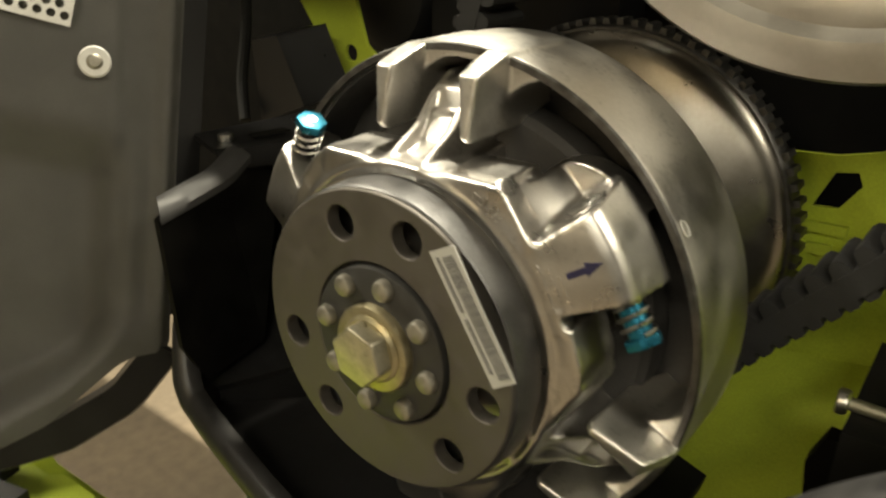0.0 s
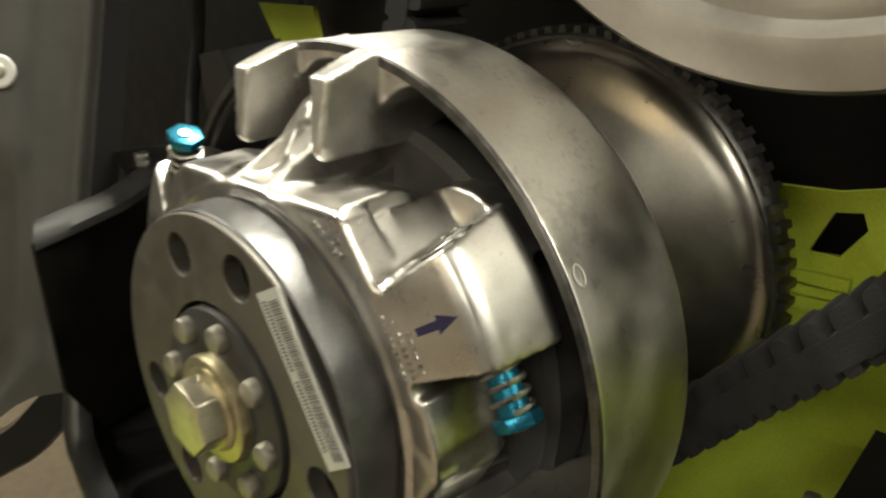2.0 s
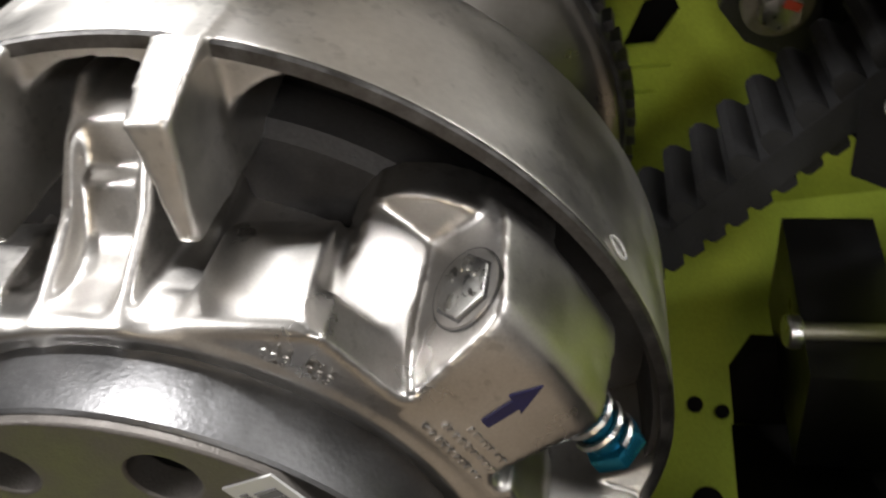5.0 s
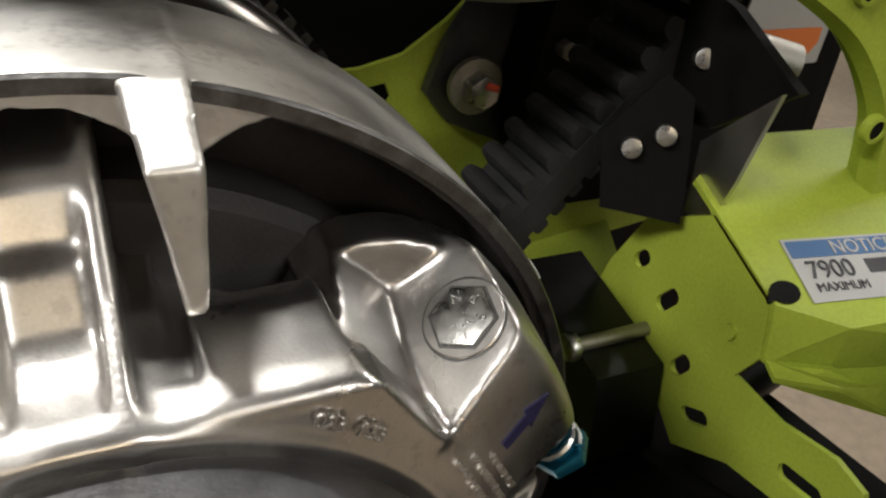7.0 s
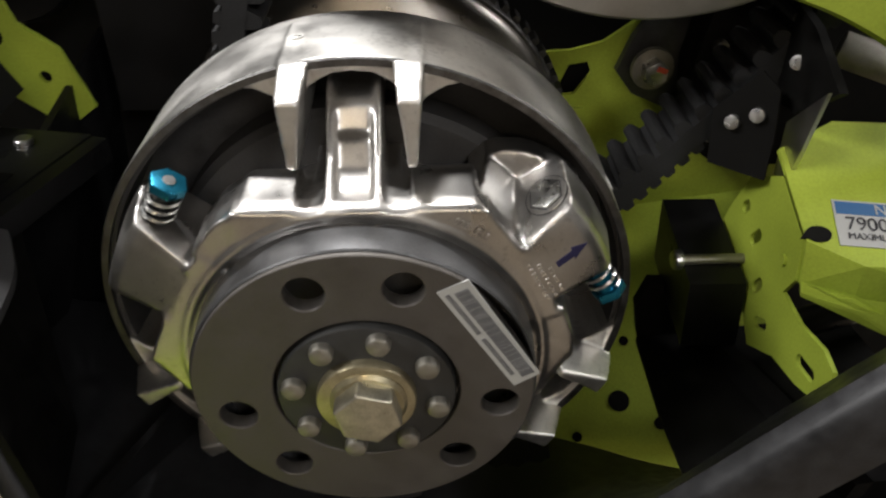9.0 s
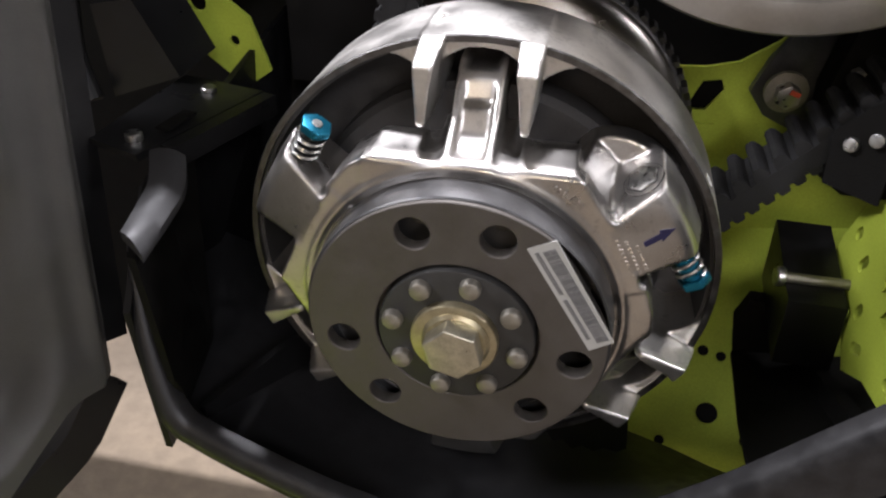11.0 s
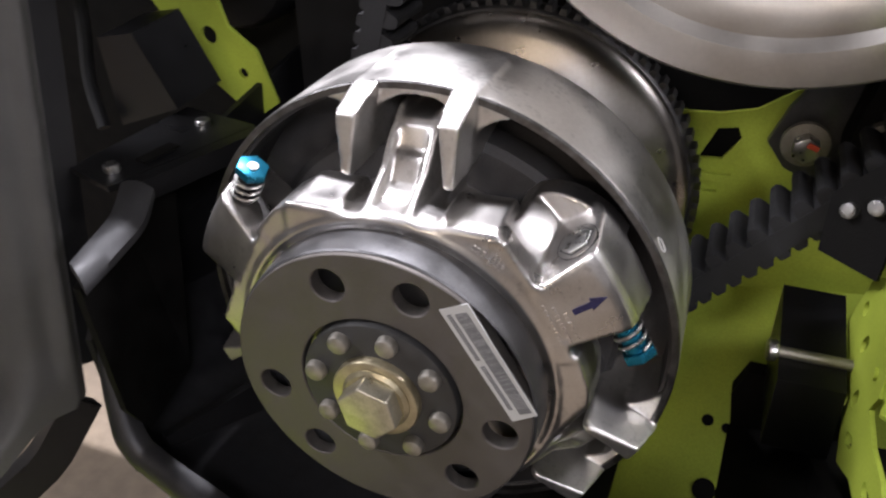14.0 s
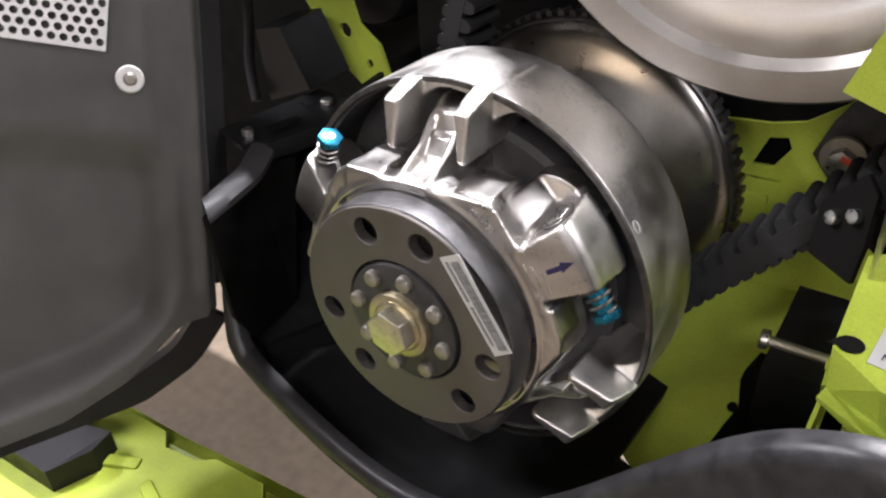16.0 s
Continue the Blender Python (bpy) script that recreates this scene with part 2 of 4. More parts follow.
# ---- the room ----
def room():
    bm = bmesh.new()
    box(bm, Matrix.Translation((0, 0, -0.05)), 7.2, 7.2, 0.1)
    solo("floor", bm, CONCRETE, "brown stained concrete workshop floor", "floor", kind="structure")
    for name, x, y, sx, sy in (("wall_north", 0, 3.55, 7.2, 0.1), ("wall_south", 0, -3.55, 7.2, 0.1), ("wall_east", 3.55, 0, 0.1, 7.0), ("wall_west", -3.55, 0, 0.1, 7.0)):
        bm = bmesh.new()
        box(bm, Matrix.Translation((x, y, 1.4)), sx, sy, 2.8)
        solo(name, bm, WALLP, "plain painted workshop wall", "wall", kind="structure")
    bm = bmesh.new()
    box(bm, Matrix.Translation((0, 0, 2.85)), 7.2, 7.2, 0.1)
    solo("ceiling", bm, CEIL, "plain grey workshop ceiling", "ceiling", kind="structure")


room()

# ---- the drive clutch ----
clutch = thing("drive_clutch", (CX, 0.1, CZ), "bare aluminium snowmobile drive clutch with dark round cover plate", "clutch")
ARMS = [30.0, 150.0, 270.0]
GAPS = [91.0, 211.0, 331.0]


def frame_at(a):
    """Directions outward and sideways (anticlockwise) at the angle a about the axis."""
    a = radians(a)
    return Vector((math.cos(a), 0, math.sin(a))), Vector((-math.sin(a), 0, math.cos(a)))


def dsy(a, d, s, y):
    o, t = frame_at(a)
    return Vector((CX, y, CZ)) + o * d + t * s


def spider():
    bm = bmesh.new()
    lathe(bm, [(0.03, 0.0300), (0.0618, 0.0300), (0.0622, 0.0235), (0.069, 0.0225), (0.0705, 0.0205), (0.0725, 0.0208), (0.0742, 0.024), (0.0735, 0.034), (0.068, 0.06), (0.066, 0.094), (0.03, 0.094)], 96)
    for a in ARMS:
        # the arm, cut by the slanted pocket face on one flank
        wedge = bmesh.new()
        lathe(wedge, [(0.055, 0.022), (0.0765, 0.0215), (0.1000, 0.0288), (0.1032, 0.0308), (0.1047, 0.0345), (0.1072, 0.0535), (0.1062, 0.0575), (0.1, 0.064), (0.055, 0.064)], 16, a0=a - 8.0, a1=a + 22)
        o, t = frame_at(a + 13)
        cut = (t * 0.95 + o * 0.1 + Vector((0, -0.22, 0))).normalized()
        bis = bmesh.ops.bisect_plane(wedge, geom=wedge.verts[:] + wedge.edges[:] + wedge.faces[:], plane_co=polar(0.0955, a + 13.0, 0.0365), plane_no=cut, clear_outer=True)
        bmesh.ops.holes_fill(wedge, edges=[e for e in bis["geom_cut"] if isinstance(e, bmesh.types.BMEdge)])
        tmp = bpy.data.meshes.new("tmp")
        wedge.to_mesh(tmp)
        wedge.free()
        bm.from_mesh(tmp)
        bpy.data.meshes.remove(tmp)
        # the dished pocket beside the pivot bolt, and the raised web behind it
        lathe(bm, [(0.05, 0.022), (0.0800, 0.0222), (0.0800, 0.029), (0.0822, 0.040), (0.0865, 0.053), (0.089, 0.060), (0.089, 0.070), (0.05, 0.070)], 10, a0=a + 9, a1=a + 27)
        web = spline([polar(r, a + b, y) for r, b, y in ((0.079, 28, 0.060), (0.0865, 27, 0.059), (0.0935, 24, 0.058), (0.0995, 19, 0.057), (0.1045, 12, 0.055), (0.1065, 6, 0.053))], 4)
        prism(bm, web + [polar(0.08, a + 6, 0.052)], (0, 0.013, 0))
        # notched front lips on both flanks
        prism(bm, [polar(r, a + b, 0.0215) for r, b in ((0.0852, 29), (0.0855, 27), (0.0808, 15.5), (0.0808, 12), (0.06, 12), (0.06, 29))], (0, 0.012, 0))
        prism(bm, [polar(r, a + b, 0.0215) for r, b in ((0.0795, -13), (0.0795, -6), (0.06, -6), (0.06, -13))], (0, 0.009, 0))
        prism(bm, [polar(r, a + b, 0.03) for r, b in ((0.06, -30), (0.0735, -26), (0.0735, -8), (0.06, -5))], (0, 0.05, 0))
    for g in GAPS:
        # the broad rounded front edge along the flat
        lip = [(0.02, 0.0218), (0.0708, 0.0216), (0.0718, 0.0222), (0.0725, 0.0234), (0.0727, 0.0250), (0.0728, 0.0310), (0.02, 0.0310)]
        prism(bm, [dsy(g, d, -0.0455, y) for d, y in lip], frame_at(g)[1] * 0.0895)
        # the boss where the pad meets the adjuster's recess
        boss = [(0.05, 0.038), (0.0728, 0.038), (0.0728, 0.0410), (0.0675, 0.0500), (0.0550, 0.0605), (0.05, 0.055)]
        prism(bm, [dsy(g, d, s, 0.0222) for d, s in boss], (0, 0.027, 0))
        for s0, s1 in ((0.0205, 0.0405), (-0.0445, -0.0205)):
            pad = [(0.05, 0.022), (0.0712, 0.0219), (0.0722, 0.0226), (0.0730, 0.0242), (0.0736, 0.0280), (0.0742, 0.047), (0.0725, 0.053), (0.06, 0.058), (0.05, 0.058)]
            prism(bm, [dsy(g, d, s0, y) for d, y in pad], frame_at(g)[1] * (s1 - s0))
        prof = [(0.055, 0.0225), (0.0695, 0.0235), (0.0752, 0.0390), (0.0772, 0.0420), (0.0865, 0.0482), (0.0878, 0.0518), (0.0965, 0.0560), (0.0985, 0.0600), (0.0985, 0.092), (0.055, 0.092)]
        prism(bm, [dsy(g, d, -0.009, y) for d, y in prof], frame_at(g)[1] * 0.018)
        for s in (-0.0104, 0.0070):
            rail = [(0.06, 0.021), (0.0722, 0.0207), (0.0835, 0.0425), (0.0945, 0.0530), (0.102, 0.0660), (0.102, 0.092), (0.06, 0.092)]
            prism(bm, [dsy(g, d, s, y) for d, y in rail], frame_at(g)[1] * 0.0034)
        prism(bm, [dsy(g, d, -0.0165, y) for d, y in ((0.05, 0.0225), (0.068, 0.0225), (0.07, 0.05), (0.076, 0.092), (0.05, 0.092))], frame_at(g)[1] * 0.033)
    ob = part("spider", bm, CAST, clutch, "bright cast aluminium three-armed spider")
    melt(ob, 0.0009, 10)
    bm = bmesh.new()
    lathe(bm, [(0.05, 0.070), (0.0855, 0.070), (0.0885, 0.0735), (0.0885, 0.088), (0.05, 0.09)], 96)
    part("back_plate", bm, DARKCAST, clutch, "dark plate behind the spider")


def movable_sheave():
    bm = bmesh.new()
    lathe(bm, [(0.1115, 0.0575), (0.1145, 0.0575), (0.1145, 0.107), (0.1125, 0.111), (0.03, 0.118), (0.03, 0.104), (0.11, 0.092)], 144)
    for g in GAPS:
        for sg in (1, -1):
            prof = [(0.1125, 0.0555, 0.0150, 0.0262), (0.1065, 0.0370, 0.0165, 0.0255), (0.0960, 0.0355, 0.0182, 0.0245), (0.0832, 0.0335, 0.0196, 0.0232), (0.0805, 0.0365, 0.0196, 0.0232),
                    (0.0815, 0.0700, 0.0192, 0.0240), (0.0900, 0.1000, 0.0180, 0.0250), (0.1125, 0.1000, 0.0150, 0.0262)]
            a = [bm.verts.new(dsy(g, d, sg * s0, y)) for d, y, s0, s1 in prof]
            b = [bm.verts.new(dsy(g, d, sg * s1, y)) for d, y, s0, s1 in prof]
            bm.faces.new(a)
            bm.faces.new(b[::-1])
            for i in range(len(a)):
                j = (i + 1) % len(a)
                bm.faces.new((a[i], b[i], b[j], a[j]))
        # fillets between fins and ring
        for sg in (1, -1):
            prism(bm, [dsy(g, 0.112, sg * 0.019, 0.0585), dsy(g, 0.1, sg * 0.019, 0.0585), dsy(g, 0.104, sg * 0.014, 0.0585), dsy(g, 0.1075, sg * 0.008, 0.0585), dsy(g, 0.1085, 0, 0.0585), dsy(g, 0.113, 0, 0.0585)], (0, 0.042, 0))
            prism(bm, [dsy(g, 0.110, sg * 0.0235, 0.0585), dsy(g, 0.094, sg * 0.0235, 0.0585), dsy(g, 0.0985, sg * 0.0285, 0.0585), dsy(g, 0.1015, sg * 0.034, 0.0585), dsy(g, 0.1035, sg * 0.042, 0.0585), dsy(g, 0.106, sg * 0.036, 0.0585)], (0, 0.042, 0))
    ob = part("movable_sheave", bm, RING, clutch, "machined aluminium ring with paired inner towers")
    melt(ob, 0.0009, 6)
    # a separate, darker liner over the bright ring's inner face
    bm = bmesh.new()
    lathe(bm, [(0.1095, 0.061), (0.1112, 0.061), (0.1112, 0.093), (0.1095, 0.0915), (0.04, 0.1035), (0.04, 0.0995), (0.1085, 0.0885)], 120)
    part("inner_wall", bm, DARKCAST, clutch, "dark inside of the ring")
    # rough cast edge as its own strip, the dim reflection put into its dark colour
    bm = bmesh.new()
    lathe(bm, [(0.1112, 0.0568), (0.1139, 0.0568), (0.1144, 0.0574), (0.1144, 0.0582), (0.1112, 0.0600)], 144)
    part("ring_edge", bm, GEAR, clutch, "rough front edge of the ring, darkened for the dim front it mirrors")
    for a, y in ((30.4, 0.0625), (102.4, 0.0825)):
        bm = bmesh.new()
        c = polar(0.1150, a, y)
        o, t = frame_at(a)
        path = [c + t * (0.0032 * math.cos(u)) + Vector((0, 1, 0)) * (0.0021 * math.sin(u)) for u in np.linspace(0, math.tau, 25)]
        sweep(bm, path, circle(0.00034, 6), o)
        part("scribed_oval", bm, PALE, clutch, "pale scribed oval mark")


def fixed_sheave():
    bm = bmesh.new()
    lathe(bm, [(0.03, 0.163), (0.0940, 0.1865), (0.0985, 0.1890), (0.1025, 0.1925), (0.1045, 0.1970), (0.1047, 0.2040), (0.03, 0.218)], 144)
    sheave = part("fixed_sheave", bm, POLISH, clutch, "polished conical sheave face")
    bm = bmesh.new()
    lathe(bm, [(0.09, 0.196), (0.1055, 0.196), (0.1065, 0.198), (0.1065, 0.212), (0.09, 0.212)], 144)
    part("ring_gear", bm, GEAR, sheave, "dark steel starter ring gear")
    bm = bmesh.new()
    prism(bm, [(-0.0023, 0.1985, 0.1055), (0.0023, 0.1985, 0.1055), (0.0016, 0.1985, 0.1098), (-0.0016, 0.1985, 0.1098)], (0, 0.0115, 0))
    bevel(bm, 0.0004, 1)
    tooth = mesh_of("gear_tooth", bm, GEAR)
    n = 82
    for i in range(n):
        part("gear_tooth", tooth, GEAR, sheave, m=Matrix.Translation((CX, 0, CZ)) @ Matrix.Rotation(math.tau * i / n, 4, "Y"))
    bm = bmesh.new()
    lathe(bm, [(0.018, 0.09), (0.026, 0.09), (0.026, 0.17), (0.018, 0.17)], 48)
    part("hub_shaft", bm, STEEL, clutch)


LAB = [Vector((0.0272, 0, 0.4998)), Vector((0.0382, 0, 0.5056)), Vector((0.0668, 0, 0.4597)), Vector((0.0572, 0, 0.4533))]
HOLES = [92.6 + 120 * k + s for k in range(3) for s in (19.5, -19.5)]
HX, HZ, HR = CX + 0.0010, CZ + 0.0003, 0.0524  # the ring of holes


def cover():
    """The dark plate with its six holes and the flat milled beside the label."""
    n = 128
    p, q = LAB[1], LAB[2]
    side = lambda x, z: (q.x - p.x) * (z - p.z) - (q.z - p.z) * (x - p.x)  # noqa: E731
    outer = [(x, z) for x, z in ring_pts(CX, CZ, 0.0658, n) if side(x, z) <= 0.000012]
    full = ring_pts(CX, CZ, 0.0658, n)
    k = next(i for i in range(n) if side(*full[i]) <= 0.000012 and side(*full[i - 1]) > 0.000012)
    outer = [full[(k + i) % n] for i in range(n) if side(*full[(k + i) % n]) <= 0.000012]
    holes = [ring_pts(HX + HR * math.cos(radians(a)), HZ + HR * math.sin(radians(a)), 0.0074, 28) for a in HOLES]
    holes.append(ring_pts(HX, HZ, 0.0360, 64))
    bm = holed_plate(bmesh.new(), outer, holes, 0.0045, 0.0115)
    plate = part("cover_plate", bm, PLATE, clutch, "dark grey-brown plate with six round holes")
    ob = plate.modifiers.new("edge", "BEVEL")
    ob.width, ob.segments, ob.limit_method = 0.0006, 2, "ANGLE"
    bm = bmesh.new()
    lathe(bm, [(0.0615, 0.0202), (0.0655, 0.0202), (0.0655, 0.0075), (0.0661, 0.0065), (0.0668, 0.0072), (0.0678, 0.021), (0.0665, 0.0235), (0.0615, 0.0235)], 128)
    part("plate_rim", bm, RIM, plate, "worn grey rim")
    for a in HOLES:
        bm = bmesh.new()
        c = polar(HR, a, 0.0225, HX, HZ)
        disc_solid(bm, Matrix.Translation(c) @ Matrix.Rotation(radians(90), 4, "X"), 0.0042, 0.008, 6)
        bevel(bm, 0.0006, 2)
        part("sunk_screw", bm, DULL, plate, "screw head sunk in the hole")
    # black disc added behind the holes: its colour gives the shade inside them
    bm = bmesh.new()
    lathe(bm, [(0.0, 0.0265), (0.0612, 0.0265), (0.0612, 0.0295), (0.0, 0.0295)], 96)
    part("hole_shade_disc", bm, MATTE, plate, "black disc added as the shade inside the holes")
    bm = bmesh.new()
    lathe(bm, [(0.0, 0.0028), (0.0332, 0.0028), (0.0340, 0.0032), (0.0344, 0.0042), (0.0344, 0.0265), (0.0, 0.0265)], 96, HX, HZ)
    hub = part("hub_plate", bm, HUB, clutch, "raised dark steel hub plate")
    bm = bmesh.new()
    lathe(bm, [(0.0, -0.0014), (0.0030, -0.0013), (0.0041, -0.0007), (0.0046, 0.0006), (0.0047, 0.0034), (0.0, 0.0034)], 20, 0, 0)
    rivet = mesh_of("rivet", bm, DULL)
    for i in range(8):
        part("rivet", rivet, DULL, hub, m=Matrix.Translation(polar(0.0280, 33.5 + 45 * i, 0, HX, HZ)))
    bm = bmesh.new()
    lathe(bm, [(0.0, -0.0016), (0.0172, -0.0016), (0.0187, -0.0010), (0.0192, 0.0), (0.0192, 0.0034), (0.0, 0.0034)], 64, HX, HZ)
    bolt = part("crank_bolt", bm, ZINC, clutch, "yellow zinc-plated hex crank bolt and washer")
    bm = bmesh.new()
    c = Vector((CX + 0.0020, -0.0055, CZ + 0.0015))
    disc_solid(bm, Matrix.Translation(c) @ Matrix.Rotation(radians(90), 4, "X") @ Matrix.Rotation(radians(15), 4, "Z"), 0.0132, 0.0115, 6)
    bevel(bm, 0.0011, 3)
    part("hex_head", bm, WORN_ZINC, bolt, "worn pale zinc hex head")
    bm = bmesh.new()
    lathe(bm, [(0.0, -0.0038), (0.0132, -0.0034), (0.0148, -0.0022), (0.0148, -0.001), (0.0, -0.001)], 48, CX + 0.002, CZ + 0.0015)
    part("bolt_flange", bm, ZINC, bolt)
    # the printed label along the milled flat
    bm = bmesh.new()
    prism(bm, [Vector((v.x, 0.0040, v.z)) for v in LAB], (0, 0.0005, 0))
    lab = part("barcode_label", bm, WHITE, clutch, "white barcode label", smooth=False)
    along_v = (LAB[3] - LAB[0])
    across = (LAB[1] - LAB[0])
    bm = bmesh.new()
    r = random.Random(9)
    f = 0.06
    while f < 0.94:
        w = r.choice((0.004, 0.006, 0.009))
        pts = [LAB[0] + along_v * (f + a) + across * b for a, b in ((0, 0.4), (w, 0.4), (w, 0.82), (0, 0.82))]
        prism(bm, [Vector((v.x, 0.0037, v.z)) for v in pts], (0, 0.0004, 0))
        f += w + r.choice((0.005, 0.008))
    for lo, hi, b0, b1 in ((0.05, 0.45, 0.14, 0.28), (0.5, 0.9, 0.14, 0.28)):
        g = lo
        while g < hi:
            pts = [LAB[0] + along_v * (g + a) + across * b for a, b in ((0, b0), (0.012, b0), (0.012, b1), (0, b1))]
            prism(bm, [Vector((v.x, 0.0037, v.z)) for v in pts], (0, 0.0004, 0))
            g += 0.02
    tagged(part("printed_bar", bm, PRINT, lab, "faded printed bars", smooth=False), kind="stuff")


def adjusters():
    for a in ARMS[:2]:
        o, t = frame_at(a - 9)
        base = polar(0.0968, a - 8.0, 0.0395)
        head = base - t * 0.0145 + o * 0.0032 + Vector((0, -0.0015, 0))
        ax = (head - base).normalized()
        bm = bmesh.new()
        rod(bm, base - ax * 0.006, head, 0.0047, 24)
        bevel(bm, 0.0004, 1)
        adj = part("adjuster_screw", bm, BLUE if a == 30 else SATIN, clutch, "blue anodised adjuster screw with coil spring")
        bm = bmesh.new()
        m, h = along(head - ax * 0.0005, head + ax * 0.0035)
        disc_solid(bm, m, 0.0072, h, 6)
        bevel(bm, 0.0006, 2)
        part("hex_cap", bm, BLUE, adj, "bright blue hex cap")
        bm = bmesh.new()
        rod(bm, head + ax * 0.003, head + ax * 0.0042, 0.0025, 16)
        bevel(bm, 0.0003, 1)
        part("screw_end", bm, STEEL, adj)
        bm = bmesh.new()
        coil(bm, base + ax * 0.0005, head - ax * 0.001, 0.0058, 0.0009, 3.4)
        part("spring", bm, STEEL, adj, "steel coil spring")
        # the weight bolt in the pocket on the other flank
        o, t = frame_at(a + 13)
        t = (t * 0.95 + o * 0.1 + Vector((0, -0.22, 0))).normalized()
        c = polar(0.0955, a + 13.0, 0.0365) + t.cross(Vector((0, 1, 0))).cross(t).normalized() * 0.0038 + o * 0.0008
        bm = bmesh.new()
        m, h = along(c - t * 0.004, c + t * 0.0016)
        disc_solid(bm, m, 0.0070, h, 6)
        bevel(bm, 0.0006, 2)
        wb = part("pivot_bolt", bm, STEEL, clutch, "grey hex pivot bolt with stamped head")
        for k, ch in enumerate("356N21"):
            cu = bpy.data.curves.new("stamped_figure", "FONT")
            cu.body, cu.size, cu.extrude, cu.align_x, cu.align_y = ch, 0.0032, 0.0002, "CENTER", "CENTER"
            cu.materials.append(STEEL)
            ob = new("stamped_figure", cu)
            q = radians(110 - 60 * k)
            rad = (o * math.cos(q) + (o.cross(t)) * math.sin(q)).normalized()
            m = Matrix((rad.cross(t), rad, t)).transposed().to_4x4()
            m.translation = c + rad * 0.0041 + t * 0.0017
            ob.matrix_basis = m
            adopt(ob, wb)
        bm = bmesh.new()
        m, h = along(c - t * 0.004, c + t * 0.0004)
        disc_solid(bm, m, 0.0089, h, 40)
        part("bolt_seat", bm, GEAR, wb, "dark line round the seat")
        bm = bmesh.new()
        m, h = along(c - t * 0.004, c + t * 0.0007)
        disc_solid(bm, m, 0.0086, h, 40)
        bevel(bm, 0.0003, 1)
        seat = part("seat_face", bm, CAST, wb)
        bm = bmesh.new()
        m, h = along(c - t * 0.004, c + t * 0.0009)
        disc_solid(bm, m, 0.0076, h, 6)
        part("hex_recess", bm, GEAR, wb, "dark hex gap round the head", smooth=False)


def arrow():
    """The marker arrow on one arm's face."""
    a = 31.7
    o, t = frame_at(a)
    bm = bmesh.new()
    shape = [(0.0865, -0.0011), (0.0935, -0.0013), (0.0930, -0.0026), (0.0998, 0.0002), (0.0938, 0.0027), (0.0937, 0.0013), (0.0865, 0.0012)]
    face = lambda d: 0.0215 + (d - 0.0765) * 7 / 22 - 0.0006  # noqa: E731
    prism(bm, [dsy(a, d, s, face(d)) for d, s in shape], (0, 0.0012, 0))
    part("painted_arrow", bm, PURPLE, clutch, "purple marker arrow", smooth=False)


def cast_marks():
    """Rows of small raised casting marks beside the arrow, too worn to read."""
    r = random.Random(3)
    bm = bmesh.new()
    for d, s0, s1 in ((0.0775, -0.0075, 0.012), (0.0805, -0.0075, 0.009), (0.0835, -0.007, 0.006)):
        s = s0
        while s < s1:
            w = r.uniform(0.0006, 0.0013)
            y = 0.0215 + (d - 0.0765) * 7 / 22 - 0.0002
            p = dsy(29.0, d, s, y)
            box(bm, Matrix.Translation(p) @ Matrix.Rotation(radians(-29 + r.uniform(-15, 15)), 4, "Y"), r.uniform(0.0010, 0.0016), 0.0006, w)
            s += w + r.uniform(0.0005, 0.0014)
    tagged(part("cast_marking", bm, CAST, clutch, "worn raised casting marks", smooth=False), kind="stuff")
    for a, txt in ((61, "023"), (54.5, "F53")):
        o, t = frame_at(a)
        cu = bpy.data.curves.new("cast_number", "FONT")
        cu.body, cu.size, cu.extrude, cu.align_x = txt, 0.0042, 0.0003, "CENTER"
        cu.materials.append(CAST)
        ob = new("cast_number", cu)
        m = Matrix((-t, o, Vector((0, -1, 0)))).transposed().to_4x4()
        m.translation = polar(0.0752, a, 0.0206)
        ob.matrix_basis = m
        adopt(ob, clutch)


spider()
cast_marks()
movable_sheave()
fixed_sheave()
cover()
adjusters()
arrow()

# ---- the driven clutch ----
def driven_clutch():
    cx, cz, y = 0.122, 0.686, 0.125
    dc = thing("driven_clutch", (cx, 0.16, cz), "spun aluminium driven clutch with a wide polished rim", "clutch")
    bm = bmesh.new()
    lathe(bm, [(0.03, y + 0.012), (0.085, y + 0.012), (0.094, y + 0.006), (0.104, y + 0.002), (0.112, y + 0.003), (0.1165, y - 0.002), (0.1215, y - 0.0025),
               (0.1308, y - 0.0015), (0.1321, y), (0.1321, y + 0.016), (0.129, y + 0.018), (0.03, y + 0.03)], 160, cx, cz)
    part("outer_sheave", bm, SECOND, dc)
    bm = bmesh.new()
    lathe(bm, [(0.03, y + 0.075), (0.128, y + 0.055), (0.131, y + 0.057), (0.131, y + 0.064), (0.03, y + 0.085)], 128, cx, cz)
    part("inner_sheave", bm, POLISH, dc)
    bm = bmesh.new()
    lathe(bm, [(0.0, y - 0.004), (0.026, y - 0.004), (0.03, y), (0.032, y + 0.09), (0.0, y + 0.09)], 64, cx, cz)
    part("hub", bm, CAST, dc)


